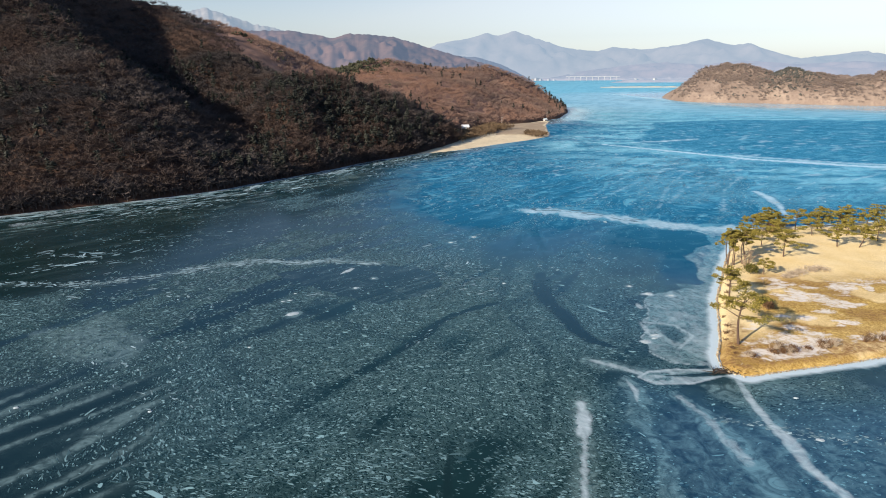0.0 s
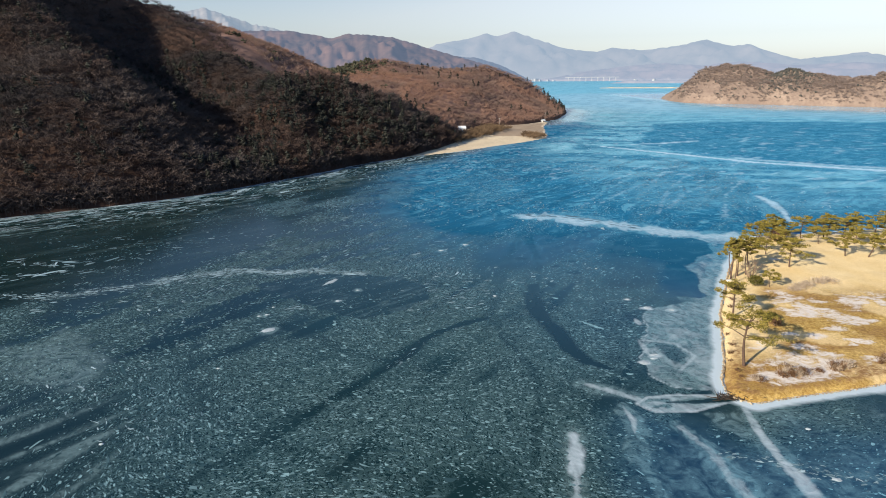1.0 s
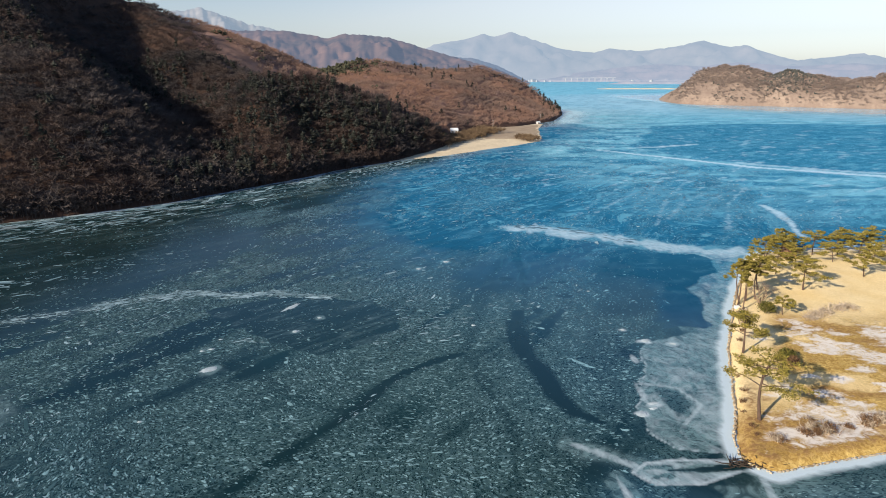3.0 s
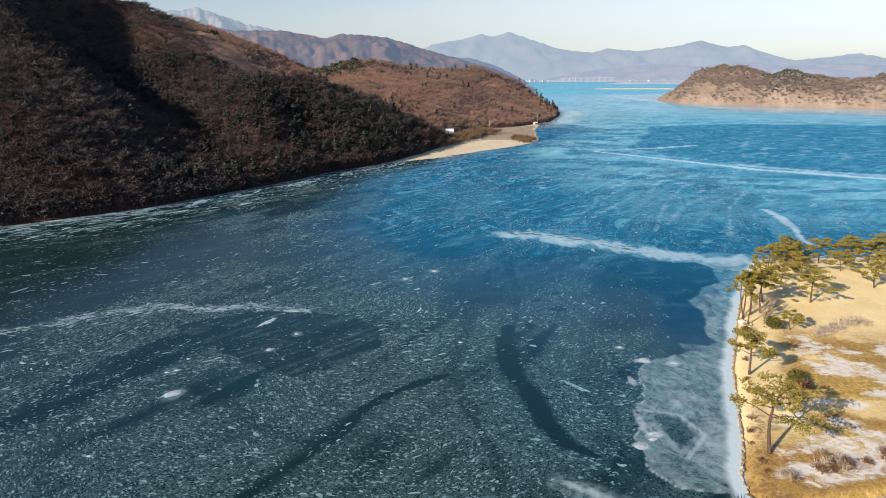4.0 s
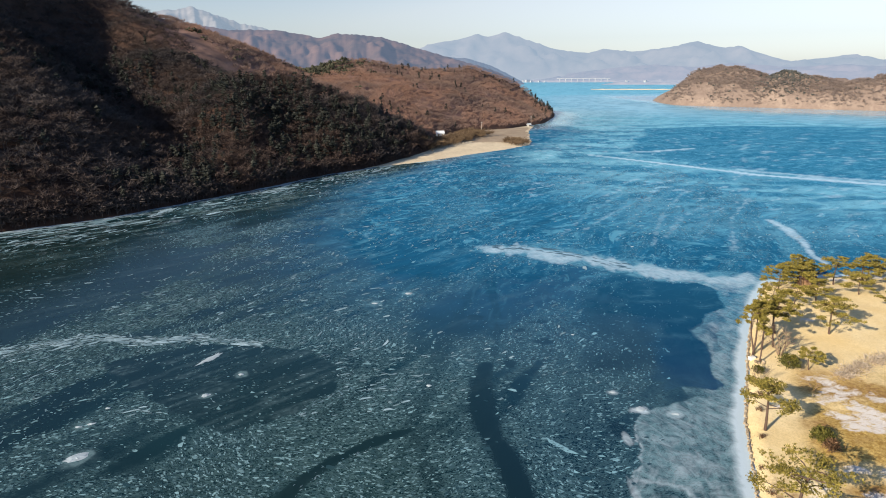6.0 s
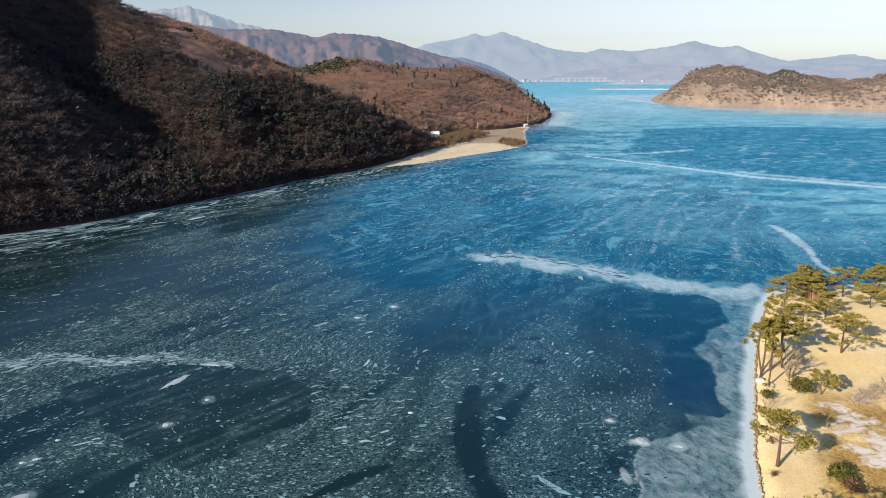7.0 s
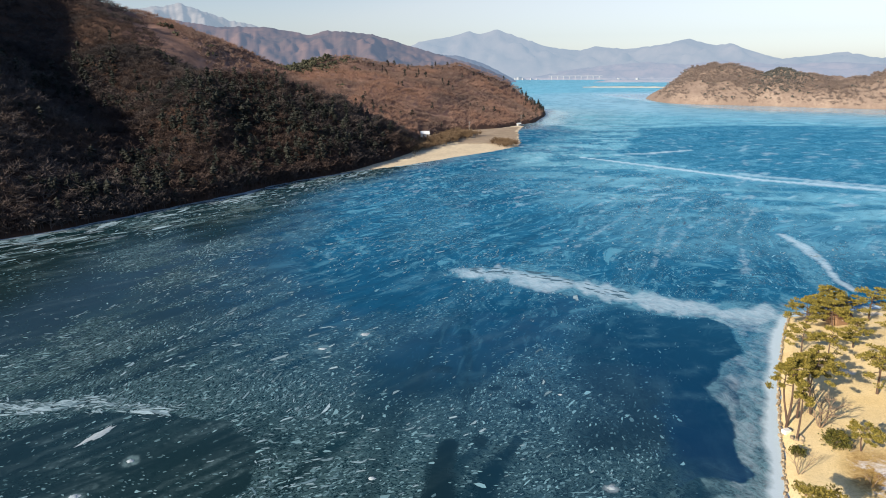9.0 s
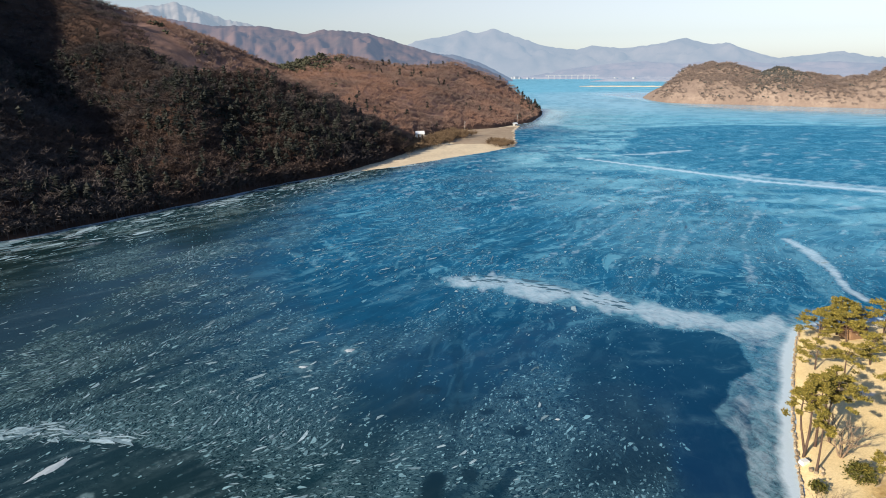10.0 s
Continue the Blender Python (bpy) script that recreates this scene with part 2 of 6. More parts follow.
    rough = n.math("ADD", n.math("ADD", 0.13, n.math("MULTIPLY", n.attr("sky_sheen"), 0.75)), n.math("ADD", n.math("MULTIPLY", white, 0.45), n.math("MULTIPLY", crumbs, 0.2)))
    n.bsdf.inputs["IOR"].default_value = 1.42
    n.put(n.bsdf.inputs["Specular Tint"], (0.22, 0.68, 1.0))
    # blue-tinted sheen at flat angles that imitates the reflected sky
    n.put(n.bsdf.inputs["Sheen Weight"], n.attr("sky_sheen"))
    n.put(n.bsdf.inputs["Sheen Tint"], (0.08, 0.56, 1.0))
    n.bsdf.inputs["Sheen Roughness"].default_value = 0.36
    dull = n.math("SUBTRACT", n.math("SUBTRACT", n.math("SUBTRACT", n.math("ADD", 0.40, n.math("MULTIPLY", blue, 0.12)), n.math("MULTIPLY", n.attr("hill_dim"), 0.10)), n.math("MULTIPLY", n.attr("sky_sheen"), 1.1)), n.math("MULTIPLY", n.math("MULTIPLY", reach, 0.40), n.math("ADD", 0.3, n.math("MULTIPLY", broken, 0.7))))
    rough = n.math("ADD", rough, n.math("MULTIPLY", reach, 0.12))
    # wind-polished ice before the bluff
    rough = n.math("MULTIPLY", rough, n.math("SUBTRACT", 1.0, n.math("MULTIPLY", n.attr("polish"), 0.75)))
    dull = n.math("ADD", dull, n.math("MULTIPLY", n.attr("polish"), 0.35))
    return n.done(col, rough, n.math("ADD", crumbs, white), 0.25, 0.03, dull)


def make_slope(name, dark, light, rust, dry=None):
    n = Nodes(name)
    big, small, mid = n.noise(0.02, 5, 0.6), n.noise(0.35, 5, 0.65), n.noise(0.07, 4, 0.6)
    col = n.mix(n.ramp(big, (0.35, 0.0), (0.65, 1.0)), dark, light)
    col = n.mix(n.ramp(n.math("ADD", n.math("MULTIPLY", small, 0.5), n.math("MULTIPLY", mid, 0.5)), (0.42, 0.0), (0.60, 0.8)), col, rust)
    # lighter litter colour that stands in for sun on the further hill
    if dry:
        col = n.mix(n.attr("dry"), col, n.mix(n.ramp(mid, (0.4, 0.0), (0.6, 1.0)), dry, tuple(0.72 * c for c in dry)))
    return n.done(col, 0.95, small, 0.8, 0.4, 0.1)


def make_tinted(name, a, b, rough=0.9, scale=1.2, spec=0.15, rust=None):
    """Colour between a and b by each tree's own tint, with fine mottling and stands of another colour."""
    n = Nodes(name)
    col = n.mix(n.attr("tint"), a, b)
    if rust:
        stand = n.math("ADD", n.noise(0.022, 4, 0.6), n.math("MULTIPLY", n.attr("tint"), 0.10))
        col = n.mix(n.ramp(stand, (0.50, 0.0), (0.64, 0.8)), col, rust)
    col = n.mix(n.ramp(n.noise(scale, 3), (0.35, 0.0), (0.75, 0.5)), col, tuple(0.45 * c for c in a))
    return n.done(col, rough, None, spec=spec)


def make_plain(name, a, b, scale=3.0, rough=0.85, bump=0.4, distance=0.02, spec=0.3):
    n = Nodes(name)
    big, fine = n.noise(scale * 0.15, 4), n.noise(scale, 5, 0.65)
    col = n.mix(n.ramp(big, (0.3, 0.0), (0.7, 1.0)), a, b)
    col = n.mix(n.ramp(fine, (0.4, 0.0), (0.75, 0.45)), col, tuple(0.55 * c for c in a))
    return n.done(col, rough, fine, bump, distance, spec)


def make_pieces(name, a, b, scale=3.0, rough=0.9):
    n = Nodes(name)
    col = n.mix(n.rand(), a, b)
    fine = n.noise(scale, 4, 0.65)
    col = n.mix(n.ramp(fine, (0.4, 0.0), (0.75, 0.5)), col, tuple(0.5 * c for c in a))
    return n.done(col, rough, fine, 0.5, 0.03, 0.25)


def make_turf():
    n = Nodes("dry_turf")
    sand, brown, snow = n.attr("sand"), n.attr("brown"), n.attr("snow")
    big, mid, fine = n.noise(0.12, 5, 0.6), n.noise(1.1, 6, 0.70, n.scaled(n.where(), 0.9, 1.1, 1), 0.5), n.noise(6.0, 4, 0.7)
    grass = n.mix(n.ramp(mid, (0.35, 0.0), (0.62, 1.0)), (0.40, 0.245, 0.065), (0.68, 0.49, 0.17))
    col = n.mix(sand, grass, n.mix(n.ramp(big, (0.35, 0.0), (0.7, 1.0)), (0.76, 0.575, 0.29), (0.88, 0.71, 0.42)))
    col = n.mix(n.math("MULTIPLY", brown, n.ramp(mid, (0.40, 0.1), (0.58, 1.0))), col, (0.27, 0.150, 0.068))
    col = n.mix(n.ramp(fine, (0.48, 0.0), (0.78, 0.45)), col, (0.24, 0.14, 0.055))
    tuft = n.noise(2.6, 5, 0.72, None, 0.6)
    col = n.mix(n.math("MULTIPLY", n.math("SUBTRACT", 1.0, n.math("MULTIPLY", sand, 0.85)), n.ramp(tuft, (0.44, 0.0), (0.60, 0.75))), col, (0.22, 0.125, 0.035))
    blotch = n.noise(0.8, 7, 0.74, n.scaled(n.where(), 0.8, 1.1, 1), 0.8)
    flurry = n.ramp(n.math("ADD", n.math("MULTIPLY", snow, 0.8), n.math("MULTIPLY", n.math("SUBTRACT", blotch, 0.5), 2.2)), (0.42, 0.0), (0.80, 0.92))
    flurry = n.math("MULTIPLY", flurry, n.ramp(snow, (0.05, 0.0), (0.25, 1.0)))
    col = n.mix(flurry, col, (0.70, 0.655, 0.62))
    return n.done(col, 0.95, n.math("ADD", mid, fine), 0.6, 0.08, 0.1)


def make_far(name, a, b, haze_glow, amount, scale=0.004):
    """Far distance, with the haze of kilometres of bright winter air painted in as emission."""
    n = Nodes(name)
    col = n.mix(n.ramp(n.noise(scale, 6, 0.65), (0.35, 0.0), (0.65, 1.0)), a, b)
    n.put(n.bsdf.inputs["Emission Color"], haze_glow)
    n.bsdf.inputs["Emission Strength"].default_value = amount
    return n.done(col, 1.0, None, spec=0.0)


ICE = make_ice()


def make_flake():
    n = Nodes("flake_ice")
    blue, tint = n.attr("blue"), n.attr("tint")
    dull = n.mix(blue, (0.014, 0.044, 0.052), (0.004, 0.056, 0.125))
    bright = n.mix(blue, (0.235, 0.385, 0.425), (0.15, 0.39, 0.54))
    return n.done(n.mix(tint, dull, bright), 0.45, None, spec=0.3)


FLAKE = make_flake()
LUMP = make_tinted("lump_ice", (0.40, 0.47, 0.52), (0.40, 0.47, 0.52), 0.6, 2.0, 0.3)
SHARD = make_tinted("shard_ice", (0.10, 0.18, 0.22), (0.42, 0.56, 0.63), 0.5, 2.0, 0.3)
# Sun and shade set in colour: near hill litter darker, further hill lighter
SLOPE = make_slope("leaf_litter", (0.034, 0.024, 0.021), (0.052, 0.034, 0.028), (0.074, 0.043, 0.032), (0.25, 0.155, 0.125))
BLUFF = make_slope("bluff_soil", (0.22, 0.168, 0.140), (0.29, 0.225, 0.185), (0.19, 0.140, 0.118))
# dim and sunlit versions of the same bare twigs
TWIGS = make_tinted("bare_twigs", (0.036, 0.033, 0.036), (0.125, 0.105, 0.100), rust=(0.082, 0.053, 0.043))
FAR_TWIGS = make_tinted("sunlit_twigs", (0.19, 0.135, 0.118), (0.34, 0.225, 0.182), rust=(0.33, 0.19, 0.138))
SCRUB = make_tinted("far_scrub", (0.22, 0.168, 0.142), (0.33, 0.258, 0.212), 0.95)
CONIFER = make_tinted("conifer_green", (0.015, 0.018, 0.016), (0.046, 0.048, 0.040), 0.85)
MEADOW = make_tinted("far_green", (0.048, 0.050, 0.034), (0.078, 0.078, 0.050), 0.95)
NEEDLES = make_tinted("pine_needles", (0.105, 0.098, 0.022), (0.40, 0.315, 0.075), 0.75, 2.5)
BARK = make_plain("pine_bark", (0.075, 0.048, 0.037), (0.12, 0.078, 0.058), 6.0, 0.9, 0.6, 0.03)
GREY_BARK = make_plain("grey_bark", (0.20, 0.14, 0.10), (0.30, 0.22, 0.15), 6.0, 0.9, 0.6, 0.02)
BRUSH = make_tinted("dry_brush", (0.085, 0.046, 0.028), (0.25, 0.15, 0.08), 0.95, 2.0)
PALE_BRUSH = make_tinted("pale_brush", (0.32, 0.25, 0.18), (0.60, 0.50, 0.40), 0.95, 2.0)
EVERGREEN = make_tinted("shrub_green", (0.05, 0.055, 0.012), (0.15, 0.13, 0.03), 0.8, 2.5)
TURF = make_turf()
SAND = make_plain("beach_sand", (0.60, 0.49, 0.34), (0.72, 0.60, 0.42), 0.6, 0.95, 0.3, 0.05)
MUD = make_plain("reedy_flat", (0.30, 0.22, 0.15), (0.42, 0.33, 0.23), 0.8, 0.95, 0.3, 0.05)
STONE = make_pieces("edge_stone", (0.26, 0.20, 0.135), (0.50, 0.41, 0.29))
SNOWY = make_plain("crusted_snow", (0.60, 0.64, 0.68), (0.76, 0.79, 0.82), 2.0, 0.7, 0.4, 0.03)
PLASTER = make_plain("white_wall", (0.70, 0.68, 0.64), (0.80, 0.78, 0.74), 2.0, 0.8, 0.2, 0.01)
ROOF = make_plain("brown_roof", (0.12, 0.06, 0.04), (0.18, 0.09, 0.06), 2.0, 0.7, 0.3, 0.02)
WOOD = make_plain("weathered_wood", (0.24, 0.14, 0.08), (0.34, 0.21, 0.12), 5.0, 0.8, 0.4, 0.01)
CONCRETE = make_plain("pale_concrete", (0.52, 0.50, 0.47), (0.62, 0.60, 0.56), 0.5, 0.85, 0.2, 0.02)
GLASS_DARK = make_plain("window_dark", (0.03, 0.035, 0.04), (0.05, 0.055, 0.06), 1.0, 0.15, 0.0, 0.001, 0.5)
# Bluish emission in all of these imitates distance haze; none is a light source
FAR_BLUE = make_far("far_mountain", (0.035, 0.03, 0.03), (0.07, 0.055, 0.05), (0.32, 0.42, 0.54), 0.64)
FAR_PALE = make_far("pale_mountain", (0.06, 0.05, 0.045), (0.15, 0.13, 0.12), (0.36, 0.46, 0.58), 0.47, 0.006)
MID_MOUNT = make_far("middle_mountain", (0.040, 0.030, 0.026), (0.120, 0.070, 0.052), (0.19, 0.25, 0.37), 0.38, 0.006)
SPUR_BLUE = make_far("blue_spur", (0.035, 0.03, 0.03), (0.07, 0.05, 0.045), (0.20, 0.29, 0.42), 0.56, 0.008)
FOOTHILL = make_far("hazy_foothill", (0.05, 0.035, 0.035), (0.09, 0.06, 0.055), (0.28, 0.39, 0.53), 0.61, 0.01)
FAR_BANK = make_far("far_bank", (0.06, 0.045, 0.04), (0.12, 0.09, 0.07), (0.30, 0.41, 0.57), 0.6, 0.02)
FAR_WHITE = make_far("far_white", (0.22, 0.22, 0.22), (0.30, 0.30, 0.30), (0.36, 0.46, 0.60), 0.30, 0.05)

# ---- plan of the shores ----
HILL_SHORE = [(-900, -420), (-640, -170), (-420, -10), (-260, 88), (-180, 142), (-135, 176), (-103, 198), (-85, 213), (-68, 236), (-52, 260), (-36, 287), (-16, 312), (0, 342),
              (11, 368), (15, 398), (14, 448), (36, 490), (75, 518), (112, 572), (138, 660), (150, 722), (120, 770), (20, 830), (-200, 1000), (-900, 1100)]
RIDGE_NEAR = [(-560, 60, 175), (-460, 200, 160), (-380, 330, 142), (-300, 450, 120), (-225, 518, 97), (-180, 455, 73), (-139, 404, 53), (-98, 381, 38.5), (-50, 368, 31), (-12, 385, 12)]
RIDGE_FAR = [(-300, 620, 80), (-160, 640, 50), (-103, 621, 49), (-74, 620, 55), (-52, 638, 57), (-25, 650, 50), (6, 660, 46), (31, 679, 45), (49, 688, 48), (77, 706, 39), (104, 712, 28), (129, 716, 12), (146, 720, 2)]
BEACH = [(-40, 287), (-12, 314), (8, 329), (29, 352), (54, 378), (72, 401), (75, 416), (78, 440), (82, 466), (86, 496), (97, 538), (90, 540), (68, 520), (30, 500), (0, 460), (-6, 400), (-12, 350), (-30, 305)]
POINT = [(39.4, 74.2), (41.3, 72.4), (48.6, 74.2), (56, 75.7), (64.6, 78), (85, 84), (120, 97), (170, 112), (230, 125), (235, 172), (180, 166), (130, 160), (105, 155), (88, 152.5), (80.2, 150.6),
         (77.2, 146.8), (72, 139), (66, 129.6), (60.6, 120.2), (56, 111.5), (50.4, 101), (45.6, 89.5), (42.6, 82.5), (40.2, 78)]
ISLAND = [(385, 1060), (362, 960), (357, 895), (389, 853), (439, 817), (484, 770), (535, 728), (620, 660), (760, 560), (1100, 420), (1500, 500), (1300, 900), (900, 1100), (600, 1220), (430, 1170)]
RIDGE_ISLAND = [(370, 980, 6), (385, 950, 29), (397, 940, 43), (432, 935, 58), (451, 893, 47), (465, 874, 42), (484, 852, 48), (497, 821, 40), (524, 792, 32), (545, 780, 37), (600, 745, 52), (760, 720, 60), (1100, 620, 50)]


# spurs (raised) and gullies (sunk) of the near hill: line, height, half width
SPURS = (([(-116, 205), (-146, 253), (-194, 313), (-238, 375), (-274, 427)], 16, 34), ([(-64, 240), (-92, 286), (-126, 330), (-160, 372), (-196, 424), (-222, 470)], -9.5, 25),
         ([(-56, 268), (-84, 322), (-116, 374), (-146, 424)], 7, 22), ([(-44, 290), (-62, 345), (-76, 390), (-96, 440)], -9, 18), ([(-28, 316), (-40, 362), (-54, 400)], 5, 16),
         ([(-150, 170), (-196, 232), (-252, 300), (-300, 372)], -7, 26), ([(-192, 146), (-250, 206), (-312, 280)], 8, 28))


def ridge_height(x, y, ds, ridge, power):
    """Ground that climbs from the shore, ds away, to a ridge of known heights."""
    r = np.array(ridge, float)
    fine = np.linspace(0, len(r) - 1, 60)
    rx, ry, rz = (np.interp(fine, np.arange(len(r)), r[:, i]) for i in range(3))
    weight, tall, near = np.zeros(x.shape), np.zeros(x.shape), np.full(x.shape, 1e9)
    for px, py, pz in zip(rx, ry, rz):
        d2 = (x - px) ** 2 + (y - py) ** 2 + 1.0
        w = 1 / d2 ** 2
        weight += w
        tall += w * pz
        near = np.minimum(near, d2)
    near, tall = np.sqrt(near), tall / weight
    u = np.clip(ds, 0, None) / (np.clip(ds, 0, None) + near + 1e-6)
    return tall * u ** power


def hill_height(x, y):
    ds = depth_in(x, y, HILL_SHORE)
    h = np.maximum(ridge_height(x, y, ds, RIDGE_NEAR, 0.80), ridge_height(x, y, ds, RIDGE_FAR, 0.85))
    rough = np.clip(ds / 45, 0, 1)
    h = h + (fbm(x / 70, y / 70, 3) - 0.5) * 22 * rough + (fbm(x / 22, y / 22, 8, 3) - 0.5) * 5 * rough
    # spurs and gullies that run down to the water
    crest, _ = line_dist(x, y, [q[:2] for q in RIDGE_NEAR])
    below = smooth(8, 75, crest) * np.clip(ds / 40, 0, 1)
    for line, lift, wide in SPURS:
        d, _ = line_dist(x, y, line)
        h = h + lift * np.exp(-(d / wide) ** 2) * below
    return np.where(ds > 0, np.maximum(h, 0.4 + 0.02 * ds), -0.5 + np.maximum(ds, -6) * 0.3), ds


def island_height(x, y):
    ds = depth_in(x, y, ISLAND)
    h = ridge_height(x, y, ds, RIDGE_ISLAND, 0.6)
    rough = np.clip(ds / 30, 0, 1)
    h = h + (fbm(x / 55, y / 55, 21) - 0.5) * 12 * rough + (fbm(x / 20, y / 20, 25, 3) - 0.5) * 11 * rough
    return np.where(ds > 0, np.maximum(h, 0.3), -0.5 + np.maximum(ds, -8) * 0.3), ds


def beach_height(x, y):
    ds = depth_in(x, y, BEACH)
    return np.where(ds > 0, 0.08 + 1.1 * smooth(0, 30, ds) + 0.25 * (fbm(x / 9, y / 9, 31, 3) - 0.5) * smooth(0, 6, ds), -0.4), ds


def point_height(x, y):
    ds = depth_in(x, y, POINT) + (fbm(x / 2.2, y / 2.2, 41, 3) - 0.5) * 0.7
    h = 0.08 + 0.55 * smooth(0, 1.3, ds) + 0.35 * smooth(1, 14, ds) + 0.5 * smooth(118, 140, y) * smooth(3, 14, ds)
    h = h + (fbm(x / 6, y / 6, 44) - 0.5) * 0.35 * smooth(0.5, 4, ds)
    return np.where(ds > 0, h, -0.02 + np.maximum(ds, -1.0) * 0.5), ds


def sheet(name, x0, x1, y0, y1, step, height, material, extra=None):
    """A height field over a rectangle, kept where it lies in or near its outline."""
    gx, gy = np.meshgrid(np.arange(x0, x1 + step, step), np.arange(y0, y1 + step, step))
    h, ds = height(gx, gy)
    ny, nx = gx.shape
    idx = np.arange(nx * ny).reshape(ny, nx)
    quads = np.stack([idx[:-1, :-1], idx[:-1, 1:], idx[1:, 1:], idx[1:, :-1]], -1).reshape(-1, 4)
    flat = ds.ravel()
    quads = quads[(flat[quads] > -1.5 * step).any(axis=1)]
    used, quads = np.unique(quads, return_inverse=True)
    quads = quads.reshape(-1, 4)
    verts = np.stack([gx.ravel(), gy.ravel(), h.ravel()], 1)[used]
    floats = extra(verts[:, 0], verts[:, 1], flat[used]) if extra else None
    return new(name, mesh_np(name, verts, quads, material, floats))


# ---- lake ice: one sheet to the horizon ----
def stretch(mid, step, far0, far1, grow):
    mid = list(mid)
    lo, d = [mid[0]], step
    while lo[0] > far0:
        d *= grow
        lo.insert(0, lo[0] - d)
    hi, d = [mid[-1]], step
    while hi[-1] < far1:
        d *= grow
        hi.append(hi[-1] + d)
    return np.array(lo[:-1] + mid + hi[1:])


def streak(x, y, poly, width, power=1.0, ragged=0.35, seed=50):
    d, u = line_dist(x, y, poly)
    w = np.interp(u, np.linspace(0, 1, len(width)), width) if isinstance(width, (list, tuple)) else width
    d = d + (fbm(x / (2.0 + w), y / (2.0 + w), seed, 3) - 0.5) * 2 * ragged * w
    return power * (1 - smooth(0.35, 1.0, d / w))


def patch(x, y, poly, edge, power=1.0, ragged=2.0, seed=60):
    d = depth_in(x, y, poly) + (fbm(x / (ragged * 2.5), y / (ragged * 2.5), seed) - 0.5) * 2 * ragged
    return power * smooth(0, edge, d)


DEEP_BLUE = [(-17.0, 183.0), (-8.0, 196.0), (6.0, 204.0), (26.0, 194.0), (28.0, 166.0), (15.0, 150.0), (1.0, 154.0), (-11.0, 167.0)]
BAY_LEE = [(40.0, 149.0), (55.0, 164.0), (60.0, 141.0), (51.0, 111.0), (31.0, 112.0), (36.0, 125.0)]
SMOOTH_BLUE = [(35.0, 270.0), (61.0, 282.0), (58.0, 222.0), (48.0, 186.0), (34.0, 182.0), (26.0, 187.0), (27.0, 223.0)]
PALE_REACH = [(58, 322), (92, 430), (128, 560), (180, 740), (330, 860), (330, 700), (240, 560), (165, 500), (140, 425), (108, 360), (96, 300)]
DARK_SHEET = [(117, 366), (150, 440), (183, 516), (261, 535), (369, 515), (700, 400), (420, 205), (186, 264), (162, 284), (132, 326)]


